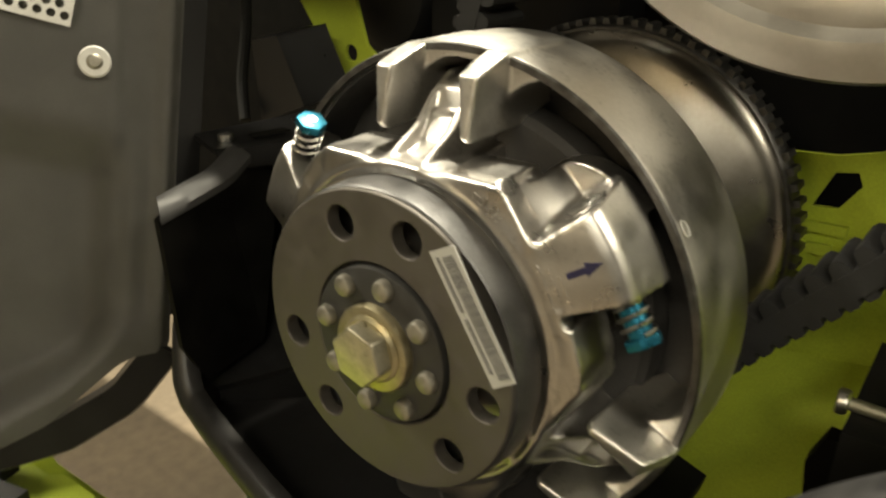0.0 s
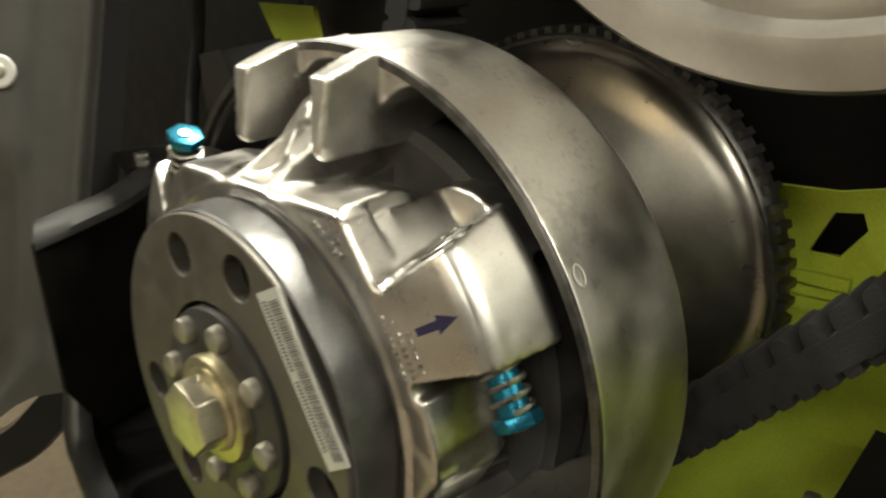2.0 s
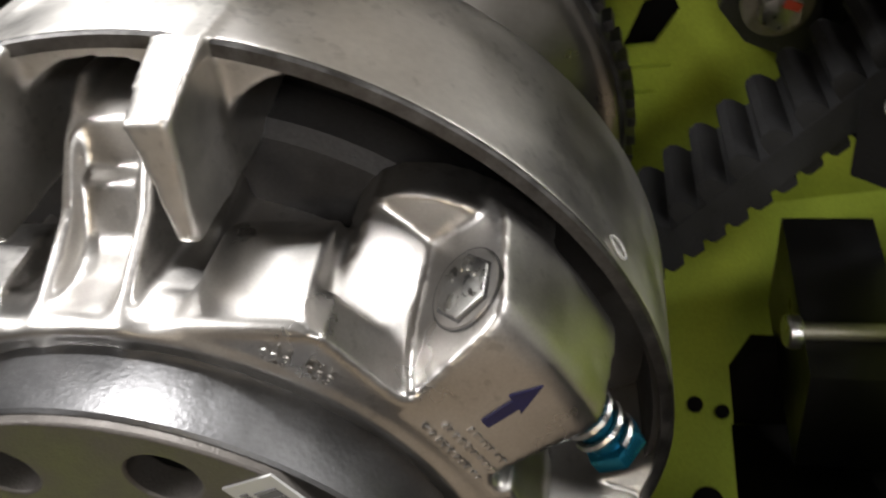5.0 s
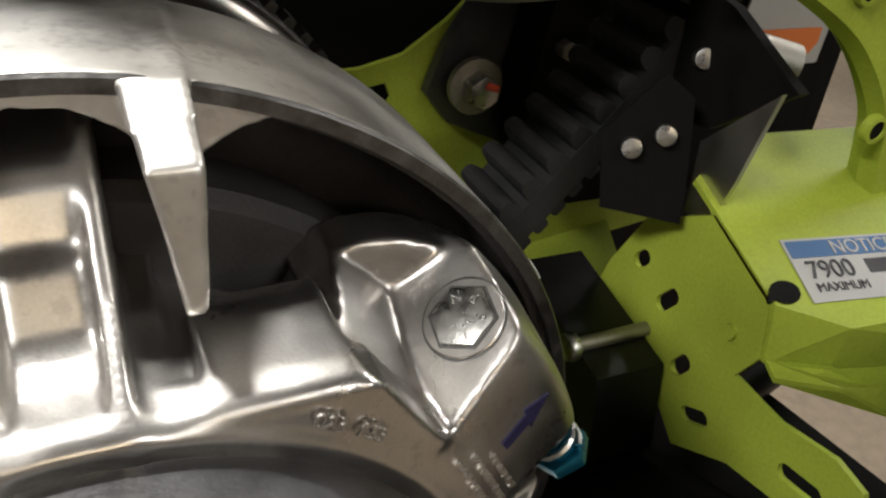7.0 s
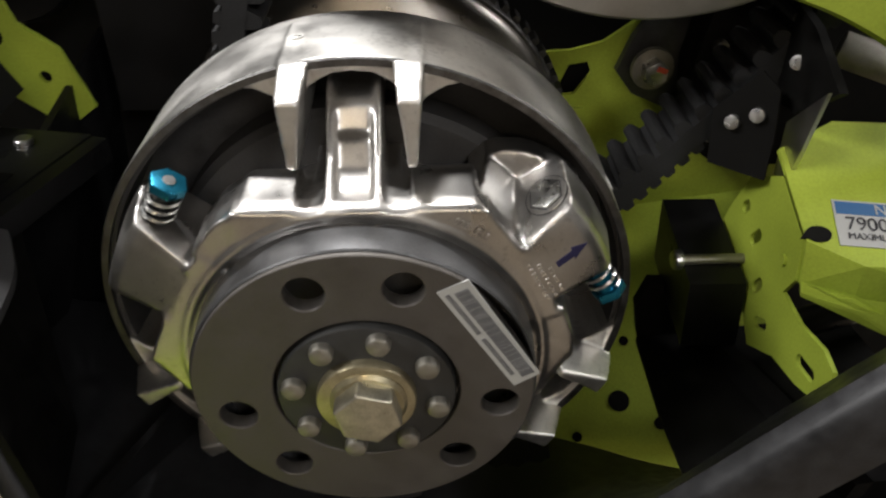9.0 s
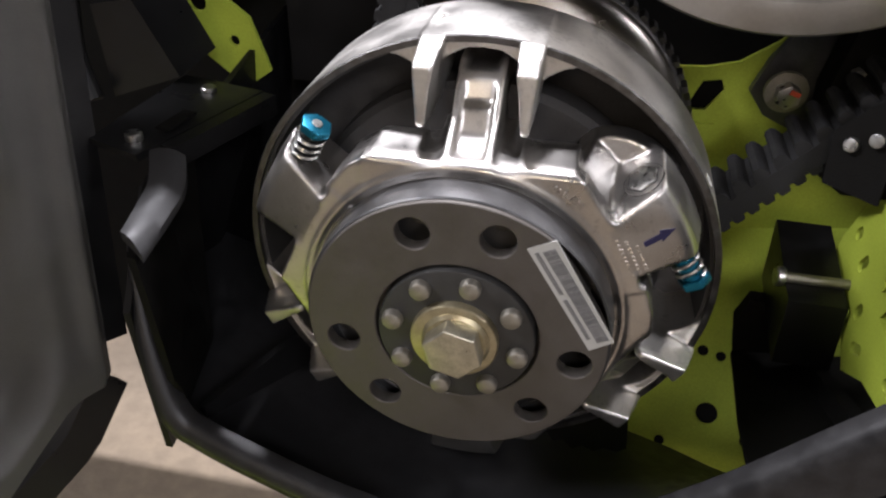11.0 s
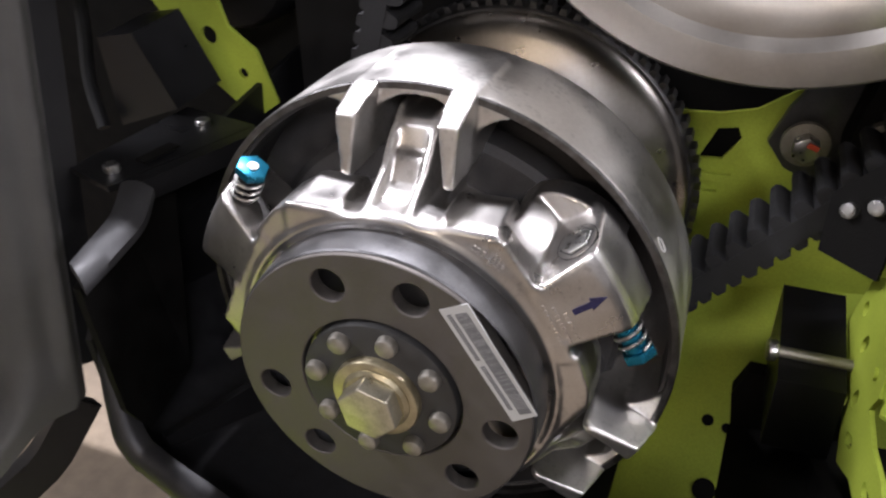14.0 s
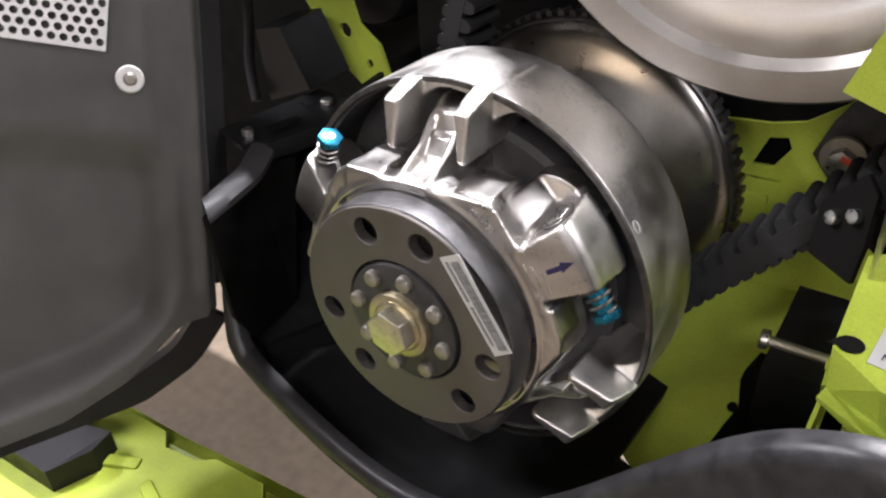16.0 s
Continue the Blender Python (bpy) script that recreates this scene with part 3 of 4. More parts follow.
# ---- the belt ----
def drive_belt():
    y0, w = 0.157, 0.034
    loop = [(0.012, 0.378), (0.045, 0.376), (0.085, 0.403), (0.12, 0.442), (0.157, 0.483), (0.191, 0.523), (0.222, 0.575), (0.224, 0.64), (0.226, 0.72), (0.18, 0.785),
            (0.11, 0.805), (0.045, 0.775), (0.0, 0.71), (-0.032, 0.64), (-0.056, 0.57), (-0.070, 0.505), (-0.072, 0.45), (-0.055, 0.40), (-0.02, 0.380), (0.012, 0.378)]
    path = spline([(x, y0, z) for x, z in loop], 10)
    belt = thing("drive_belt", (0.1, y0, 0.42), "black cogged rubber drive belt run between the clutches", "belt")
    bm = bmesh.new()
    rings = []
    n = len(path)
    for i, p in enumerate(path[:-1]):
        d = (path[(i + 1) % (n - 1)] - path[i - 1 if i else n - 2]).normalized()
        out = Vector((d.z, 0, -d.x))
        rings.append([bm.verts.new(p + Vector((0, a, 0)) + out * b) for a, b in ((-w / 2, -0.0055), (w / 2, -0.0055), (w / 2, 0.0055), (-w / 2, 0.0055))])
    for i in range(len(rings)):
        p, q = rings[i], rings[(i + 1) % len(rings)]
        for j in range(4):
            bm.faces.new((p[j], p[(j + 1) % 4], q[(j + 1) % 4], q[j]))
    part("belt_body", bm, RUBBER, belt, smooth=True, sharp=50)
    # tall round lobes on the inner face, small teeth on the outer one, each at its own even pitch
    for side, pitch, shape in ((1, 0.0122, [(-0.0045, 0.0050), (-0.0040, 0.0080), (-0.0031, 0.0112), (-0.0015, 0.0127), (0.0015, 0.0127), (0.0031, 0.0112), (0.0040, 0.0080), (0.0045, 0.0050)]),
                               (-1, 0.0092, [(-0.0034, 0.0050), (-0.0031, 0.0078), (-0.0022, 0.0090), (0.0022, 0.0090), (0.0031, 0.0078), (0.0034, 0.0050)])):
        bm = bmesh.new()
        prism(bm, [(u, -w / 2 + 0.0004, h) for u, h in shape], (0, w - 0.0008, 0))
        cog = mesh_of("cog", bm, RUBBER, True, 40)
        left = 0.0
        for i in range(n - 1):
            a, b = path[i], path[i + 1]
            seg = (b - a).length
            d = (b - a).normalized()
            nn = Vector((-d.z, 0, d.x)) * side
            while left < seg:
                m = Matrix((d, Vector((0, 1, 0)), nn)).transposed().to_4x4()
                m.translation = a + d * left
                part("cog", cog, RUBBER, belt, m=m)
                left += pitch
            left -= seg


driven_clutch()
drive_belt()


# ---- the sled's green chassis ----
def green_bits():
    # sloped lower plate behind and beside the clutch
    zz = lambda x, y: 0.318 + 0.6 * (y - 0.12) + 0.15 * (x - 0.142)  # noqa: E731
    bm = bmesh.new()
    pts = [(0.075, 0.118), (0.108, 0.096), (0.118, 0.098), (0.165, 0.062), (0.24, 0.08), (0.26, 0.255), (0.05, 0.255), (0.05, 0.15)]
    prism(bm, [(x, y, zz(x, y)) for x, y in pts], (0, 0.0015, -0.002))
    low = thing("chassis_floor_plate", (0.134, 0.1, 0.34), "lime green painted sheet-metal chassis floor with holes", "chassis")
    part("floor_sheet", bm, GREEN, low, smooth=False)
    nrm = Vector((-0.15, -0.6, 1)).normalized()
    for x, y, r in ((0.142, 0.12, 0.0065), (0.165, 0.106, 0.0038), (0.138, 0.155, 0.0034), (0.149, 0.152, 0.003), (0.115, 0.104, 0.003)):
        c = Vector((x, y, zz(x, y))) + nrm * 0.0006
        bm = bmesh.new()
        rod(bm, c - nrm * 0.001, c, r, 20)
        part("punched_hole", bm, MATTE, low, "dark punched hole", smooth=False)
    # upright bulkhead
    y = 0.232
    bm = bmesh.new()
    tri_hole = [(0.104, 0.469), (0.117, 0.470), (0.126, 0.484), (0.123, 0.491), (0.112, 0.489)]
    outer = [(0.0, 0.36), (0.30, 0.40), (0.30, 0.50), (0.19, 0.53), (0.168, 0.535), (0.150, 0.517), (0.131, 0.503), (0.112, 0.498), (0.0, 0.49)]
    holed_plate(bm, outer, [tri_hole], y, y + 0.003)
    bulk = thing("bulkhead", (0.15, y, 0.42), "lime green bulkhead plate behind the belt", "bulkhead")
    part("bulkhead_sheet", bm, GREEN, bulk, smooth=False)
    for x0, x1, z0, z1, h in ((0.098, 0.124, 0.4555, 0.4565, 0.0055), (0.096, 0.118, 0.4425, 0.4440, 0.0060)):
        bm = bmesh.new()
        prism(bm, [(x0, y - 0.0035, z0), (x1, y - 0.0035, z1), (x1, y - 0.0035, z1 + h), (x0, y - 0.0035, z0 + h)], (0, 0.0045, 0))
        bevel(bm, 0.0018, 3)
        part("pressed_rib", bm, GREEN, bulk, "raised pressed rib")
    bm = bmesh.new()
    rod(bm, (0.157, 0.204, 0.494), (0.157, y, 0.494), 0.0075, 6)
    bevel(bm, 0.0008, 2)
    b = part("engine_bolt", bm, STEEL, bulk, "steel nut with a red paint mark")
    bm = bmesh.new()
    rod(bm, (0.157, 0.212, 0.494), (0.157, 0.216, 0.494), 0.0125, 28)
    bevel(bm, 0.0006, 2)
    part("washer", bm, DULL, b)
    bm = bmesh.new()
    box(bm, pose(0.160, 0.2035, 0.497, 0, 20, 0), 0.006, 0.001, 0.003)
    part("paint_mark", bm, REDP, b, smooth=False)
    bm = bmesh.new()
    prism(bm, [(0.150, 0.224, 0.474), (0.139, 0.224, 0.488), (0.146, 0.224, 0.508), (0.165, 0.224, 0.54), (0.19, 0.224, 0.60), (0.34, 0.224, 0.60), (0.34, 0.224, 0.47), (0.2, 0.224, 0.452)], (0, 0.006, 0))
    bevel(bm, 0.002, 2)
    part("engine_plate", bm, RIM, bulk, "dark grey metal engine plate")
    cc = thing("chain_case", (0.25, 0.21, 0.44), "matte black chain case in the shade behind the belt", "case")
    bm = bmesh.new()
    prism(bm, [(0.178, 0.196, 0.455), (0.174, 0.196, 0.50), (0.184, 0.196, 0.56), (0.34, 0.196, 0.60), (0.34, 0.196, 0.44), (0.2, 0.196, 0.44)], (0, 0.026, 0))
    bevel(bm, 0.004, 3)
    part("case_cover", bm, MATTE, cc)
    for x, z in ((0.186, 0.515), (0.19, 0.462), (0.225, 0.545)):
        bm = bmesh.new()
        rod(bm, (x, 0.190, z), (x, 0.1965, z), 0.004, 6)
        bevel(bm, 0.0006, 2)
        part("case_bolt", bm, DULL, cc, "small dull steel bolt")
    # side bracket with the notice label: upright cheek
    chk = thing("side_bracket", (0.19, 0.09, 0.43), "lime green bent bracket with slots and a notice label", "bracket")
    bm = bmesh.new()
    cheek = [(0.147, 0.431), (0.143, 0.444), (0.128, 0.472), (0.097, 0.4905), (0.066, 0.477), (0.063, 0.456), (0.069, 0.4445), (0.048, 0.443), (0.027, 0.4475), (0.016, 0.445), (0.011, 0.4355), (0.017, 0.425), (0.037, 0.417), (0.060, 0.412),
             (0.085, 0.397), (0.096, 0.406), (0.109, 0.414), (0.126, 0.429)]
    slots = []
    for yy, z, a, ln in ((0.107, 0.449, -55, 0.007), (0.092, 0.430, -60, 0.006), (0.104, 0.4195, -60, 0.0055), (0.034, 0.430, -10, 0.0085), (0.125, 0.456, -50, 0.005), (0.079, 0.4165, -30, 0.007)):
        a = radians(a)
        d, e = (math.cos(a), math.sin(a)), (-math.sin(a), math.cos(a))
        loop = []
        for k in range(16):
            u = math.tau * k / 16
            s = ln - 0.0032 if math.cos(u) > 0 else -(ln - 0.0032)
            loop.append((yy + d[0] * (s + 0.0032 * math.cos(u)) + e[0] * 0.0032 * math.sin(u), z + d[1] * (s + 0.0032 * math.cos(u)) + e[1] * 0.0032 * math.sin(u)))
        slots.append(loop)
    holed_plate(bm, cheek, slots, 0.0, 0.002)
    bmesh.ops.transform(bm, matrix=Matrix(((0, 1, 0, 0.190), (1, 0, 0, 0), (0, 0, 1, 0), (0, 0, 0, 1))), verts=bm.verts)
    part("cheek", bm, GREEN, chk, smooth=False)
    bm = bmesh.new()
    rod(bm, (0.1885, 0.076, 0.458), (0.19, 0.076, 0.458), 0.0028, 16)
    part("rivet", bm, GREEN, chk)
    top = lambda yy: 0.4785 + 0.44 * (yy - 0.067)  # noqa: E731
    bm = bmesh.new()
    prism(bm, [(0.190, 0.064, top(0.064)), (0.212, 0.052, top(0.052)), (0.33, 0.045, top(0.045)), (0.33, 0.12, top(0.12)), (0.22, 0.125, top(0.125)), (0.190, 0.11, top(0.11))], (0, 0.0008, -0.002))
    part("top_sheet", bm, GREEN, chk, smooth=False)
    bm = bmesh.new()
    prism(bm, [(0.212, 0.052, top(0.052)), (0.33, 0.045, top(0.045)), (0.33, 0.04, 0.44), (0.235, 0.05, 0.44), (0.215, 0.055, 0.452), (0.192, 0.062, 0.455), (0.190, 0.064, top(0.064))], (0, 0.002, 0))
    part("front_lip", bm, GREEN, chk, smooth=False)
    bm = bmesh.new()
    prism(bm, [(0.192, 0.0615, 0.455), (0.215, 0.0545, 0.452), (0.235, 0.0495, 0.441), (0.33, 0.0395, 0.441), (0.33, 0.030, 0.438), (0.234, 0.040, 0.438), (0.212, 0.046, 0.4505), (0.190, 0.055, 0.4535)], (0, 0, 0.0018))
    part("lip_flange", bm, GREEN, chk, smooth=False)
    nv = Vector((0, -0.44, 1)).normalized()
    c = Vector((0.196, 0.067, top(0.067))) + nv * 0.0006
    bm = bmesh.new()
    ex0 = Vector((1, 0, 0))
    ey0 = nv.cross(ex0)
    drop = [c + ex0 * (0.0058 * math.cos(q)) + ey0 * (0.0042 * math.sin(q)) for q in (math.radians(30 * k) for k in range(-5, 6))] + [c - ex0 * 0.0085 - ey0 * 0.002]
    prism(bm, drop, nv * -0.001)
    part("punched_hole", bm, MATTE, chk, "dark punched hole", smooth=False)
    # the notice label
    org = Vector((0.2065, 0.0835, top(0.0835)))
    ex, ey = Vector((0.995, -0.1, -0.044)).normalized(), None
    ey = nv.cross(ex).normalized()
    at = lambda u, v, h: org + ex * u + ey * v + nv * h  # noqa: E731

    def slab(bm, u0, v0, u1, v1, h0, h1):
        return prism(bm, [at(u0, v0, h0), at(u1, v0, h0), at(u1, v1, h0), at(u0, v1, h0)], nv * (h1 - h0))

    bm = slab(bmesh.new(), 0, -0.024, 0.06, 0, 0.0002, 0.0006)
    lab = part("notice_label", bm, WHITE, chk, "white notice label with blue header", smooth=False)
    part("header_band", slab(bmesh.new(), 0.001, -0.0075, 0.059, -0.001, 0.0006, 0.0008), BANNER, lab, smooth=False)
    for body, u, v, size, mat in (("NOTICE", 0.018, -0.0068, 0.0075, WHITE), ("7900", 0.004, -0.0155, 0.0095, INK), ("MAXIMUM", 0.004, -0.0205, 0.0046, INK)):
        cu = bpy.data.curves.new("lettering", "FONT")
        cu.body, cu.size, cu.extrude = body, size, 0.00012
        cu.materials.append(mat)
        ob = new("lettering", cu)
        m = Matrix((ex, ey, nv)).transposed().to_4x4()
        m.translation = at(u, v, 0.001)
        ob.matrix_basis = m
        adopt(ob, lab)
    bm = slab(bmesh.new(), 0.029, -0.015, 0.05, -0.0095, 0.0006, 0.0008)
    part("printed_bar", bm, INK, lab, smooth=False)
    # upper green tube of the frame
    bm = bmesh.new()
    sweep(bm, spline([(0.17, 0.105, 0.588), (0.205, 0.104, 0.575), (0.238, 0.102, 0.556), (0.262, 0.10, 0.528), (0.272, 0.10, 0.497), (0.275, 0.1, 0.488)], 8), [(-0.014, -0.006), (0.014, -0.006), (0.016, 0), (0.014, 0.006), (-0.014, 0.006), (-0.016, 0)], (0, 1, 0))
    up = thing("frame_upright", (0.275, 0.1, 0.488), "lime green upright frame strut with a bolt hole", "frame")
    part("strut", bm, GREEN, up)
    for c, r in (((0.2460, 0.0935, 0.5170), 0.0034), ((0.222, 0.0955, 0.5625), 0.0030)):
        bm = bmesh.new()
        lathe(bm, [(r, c[1] - 0.0012), (r + 0.0014, c[1] - 0.0010), (r + 0.0018, c[1] + 0.002), (r, c[1] + 0.002)], 24, c[0], c[2])
        eye = part("hole_collar", bm, GREEN, up, "pressed collar round the hole")
        bm = bmesh.new()
        rod(bm, (c[0], c[1] - 0.0004, c[2]), (c[0], c[1] + 0.002, c[2]), r, 20)
        part("bolt_hole", bm, MATTE, eye, "dark bolt hole")


def long_bolt():
    t = thing("stop_bolt", (0.19, 0.1135, 0.431), "long steel bolt standing out of the green bracket", "bolt")
    bm = bmesh.new()
    rod(bm, (0.157, 0.1125, 0.4315), (0.192, 0.1135, 0.431), 0.0028, 16)
    part("shank", bm, DULL, t)
    bm = bmesh.new()
    rod(bm, (0.1525, 0.1122, 0.4316), (0.1572, 0.1125, 0.4315), 0.0055, 24)
    bevel(bm, 0.0016, 3)
    part("head", bm, STEEL, t)
    # black plastic block it passes over
    bm = bmesh.new()
    prism(bm, [(0.1585, 0.098, 0.4265), (0.188, 0.098, 0.4265), (0.188, 0.092, 0.39), (0.1585, 0.092, 0.39)], (0, 0.062, 0.012))
    bevel(bm, 0.003, 3)
    blk = thing("rubber_stop", (0.175, 0.13, 0.36), "black rubber block and flap beside the long bolt", "block")
    part("block", bm, SATIN, blk)
    bm = bmesh.new()
    prism(bm, [(0.150, 0.131, 0.400), (0.144, 0.129, 0.385), (0.147, 0.125, 0.366), (0.20, 0.125, 0.37), (0.20, 0.13, 0.40)], (0, 0.007, 0.002))
    part("flap", bm, MATTE, blk, smooth=False)
    sh = thing("footwell_shield", (0.19, 0.06, 0.37), "flat satin black shield plate beside the pan rim", "shield")
    bm = bmesh.new()
    prism(bm, [(0.146, 0.124, 0.367), (0.1415, 0.06, 0.375), (0.141, 0.0, 0.383), (0.15, -0.02, 0.386), (0.26, -0.02, 0.40), (0.26, 0.12, 0.385)], (0.0005, 0, -0.004))
    bevel(bm, 0.0012, 2)
    part("plate", bm, MATTE, sh)
    bm = bmesh.new()
    prism(bm, [(0.176, 0.112, 0.374), (0.182, 0.112, 0.376), (0.205, -0.01, 0.398), (0.198, -0.01, 0.396)], (0.002, 0, 0.010))
    bevel(bm, 0.0015, 2)
    part("raised_fold", bm, MATTE, sh)


def brake_side():
    br = thing("caliper_bracket", (0.18, 0.115, 0.483), "matte black steel bracket with small bolts and a bare metal tab", "bracket")
    bm = bmesh.new()
    prism(bm, [(0.163, 0.130, 0.509), (0.163, 0.123, 0.4835), (0.1856, 0.107, 0.482), (0.1872, 0.1115, 0.500), (0.1868, 0.1165, 0.524), (0.180, 0.1245, 0.530)], (0.0017, 0.0025, -0.0007))
    bevel(bm, 0.0008, 2)
    part("front_plate", bm, MATTE, br)
    bm = bmesh.new()
    prism(bm, [(0.1962, 0.086, 0.536), (0.1962, 0.117, 0.512), (0.1962, 0.170, 0.505), (0.1962, 0.165, 0.56), (0.1962, 0.12, 0.552)], (0.004, 0, 0))
    bevel(bm, 0.0008, 2)
    part("side_plate", bm, MATTE, br)
    for c in ((0.1965, 0.1272, 0.533), (0.1797, 0.1180, 0.511), (0.1705, 0.1225, 0.5055)):
        bm = bmesh.new()
        ax, c = Vector((-0.55, -0.80, 0.22)), Vector(c)
        rod(bm, c - ax * 0.006, c + ax * 0.0025, 0.0036, 16)
        bevel(bm, 0.001, 2)
        part("bolt", bm, STEEL, br, "small bright bolt")
    bm = bmesh.new()
    prism(bm, [(0.1930, 0.0890, 0.5350), (0.1930, 0.1155, 0.5085), (0.1930, 0.1140, 0.4820), (0.1930, 0.1015, 0.4840), (0.1930, 0.0960, 0.503)], (0.0018, 0, 0))
    bevel(bm, 0.0005, 1)
    part("tab", bm, CAST, br, "bare metal tab")
    bm = bmesh.new()
    rod(bm, (0.235, 0.165, 0.525), (0.265, 0.15, 0.518), 0.009, 24)
    bevel(bm, 0.001, 2)
    t = thing("tie_rod_end", (0.25, 0.155, 0.52), "grey aluminium rod end with a bored eye", "rod end")
    part("eye", bm, DULL, t)
    bm = bmesh.new()
    rod(bm, (0.262, 0.1515, 0.5187), (0.2665, 0.149, 0.5175), 0.0045, 20)
    part("bore", bm, INK, t)
    bm = bmesh.new()
    rod(bm, (0.215, 0.09, 0.405), (0.36, 0.12, 0.43), 0.008, 20)
    solo("frame_tube", bm, SATIN, "satin black steel tube below the bracket", "tube")
    # warning sticker further back
    bm = bmesh.new()
    prism(bm, [(0.27, 0.19, 0.50), (0.32, 0.185, 0.505), (0.33, 0.19, 0.575), (0.285, 0.195, 0.575)], (0, 0.001, 0))
    st = thing("warning_sticker", (0.3, 0.19, 0.5), "white and orange warning sticker", "sticker")
    part("paper", bm, WHITE, st, smooth=False)
    for z in (0.515, 0.555):
        bm = bmesh.new()
        box(bm, pose(0.3, 0.1865, z), 0.036, 0.001, 0.012)
        part("orange_band", bm, ORANGE, st, smooth=False)


green_bits()
long_bolt()
brake_side()


# ---- black bodywork ----
def tub():
    t = thing("belly_pan", (0, 0.1, 0.3), "black plastic belly pan round the clutch opening", "body panel")
    rim = [(-0.166, 0.03, 0.455), (-0.155, 0.012, 0.415), (-0.143, 0.0, 0.385), (-0.136, -0.004, 0.374), (-0.128, -0.006, 0.370), (-0.10, -0.011, 0.363), (-0.05, -0.018, 0.353), (0.0, -0.024, 0.351), (0.045, -0.028, 0.362), (0.08, -0.031, 0.388),
           (0.115, -0.034, 0.424), (0.15, -0.036, 0.466), (0.178, -0.037, 0.497), (0.2, -0.038, 0.513), (0.225, -0.04, 0.521), (0.27, -0.042, 0.517), (0.36, -0.045, 0.49)]
    path = spline(rim, 6)
    bm = bmesh.new()
    rings = []
    n = len(path)
    for i, p in enumerate(path):
        d = (path[min(i + 1, n - 1)] - path[max(i - 1, 0)]).normalized()
        out = Vector((d.z, 0, -d.x))
        k = min(1.0, max(0.0, (p.x - 0.02) / 0.12))
        wide = 1 + 0.9 * k
        slim = min(1.0, 0.25 + 0.75 * max(0.0, (0.455 - p.z) / 0.075)) if p.x < -0.1 else 1.0
        # towards the footwell the lip turns under itself below a broad crest
        prof = [(-0.001, 0.009), (-0.001, 0.003), (0.001, 0.0), (0.006, -0.003), (0.012 * wide, -0.002 - 0.004 * k), (0.018 * wide - 0.006 * k, 0.006 + 0.007 * k), (0.021 * wide - 0.002 * k, 0.02 + 0.018 * k),
                (0.024 * wide + 0.03 * k, 0.06 - 0.024 * k), (0.03 + 0.12 * k, 0.16 - 0.12 * k), (0.026 + 0.12 * k, 0.16 - 0.115 * k), (0.018 * wide + 0.03 * k, 0.06 - 0.017 * k), (0.014 * wide, 0.016 + 0.020 * k), (0.004, 0.006 + 0.004 * k), (0.002, 0.010)]
        rings.append([bm.verts.new(p + (out * a + Vector((0, b, 0))) * slim) for a, b in prof])
    for p, q in zip(rings, rings[1:]):
        for j in range(len(p)):
            j2 = (j + 1) % len(p)
            bm.faces.new((p[j], p[j2], q[j2], q[j]))
    bm.faces.new(rings[0])
    bm.faces.new(rings[-1][::-1])
    part("opening_rim", bm, WORN, t, "scuffed black rolled rim", sharp=60)
    bm = bmesh.new()
    prism(bm, [(-0.15, 0.03, 0.33), (0.09, 0.03, 0.325), (0.10, 0.27, 0.34), (-0.19, 0.27, 0.34)], (0, 0, -0.004))
    part("tray_floor", bm, BLACK, t, smooth=False)
    bm = bmesh.new()
    prism(bm, [(-0.158, 0.012, 0.33), (-0.163, 0.012, 0.425), (-0.165, 0.05, 0.475), (-0.172, 0.27, 0.50), (-0.185, 0.27, 0.33)], (-0.004, 0, 0))
    part("tray_side", bm, BLACK, t, smooth=False)
    bm = bmesh.new()
    prism(bm, [(-0.1385, 0.016, 0.3655), (-0.1340, 0.014, 0.3655), (-0.098, 0.090, 0.368), (-0.1025, 0.092, 0.368)], (0, 0, -0.034))
    bevel(bm, 0.0015, 2)
    part("tray_rib", bm, BLACK, t, "thin raised rib")
    # black sheet added behind the engine bay, its deep shade put into the colour
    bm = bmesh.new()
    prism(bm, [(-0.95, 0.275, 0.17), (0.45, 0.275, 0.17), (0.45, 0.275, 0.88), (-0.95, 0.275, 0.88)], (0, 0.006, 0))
    solo("black_backdrop", bm, MATTE, "black sheet added for the deep shade behind the engine bay", "wall", kind="structure")


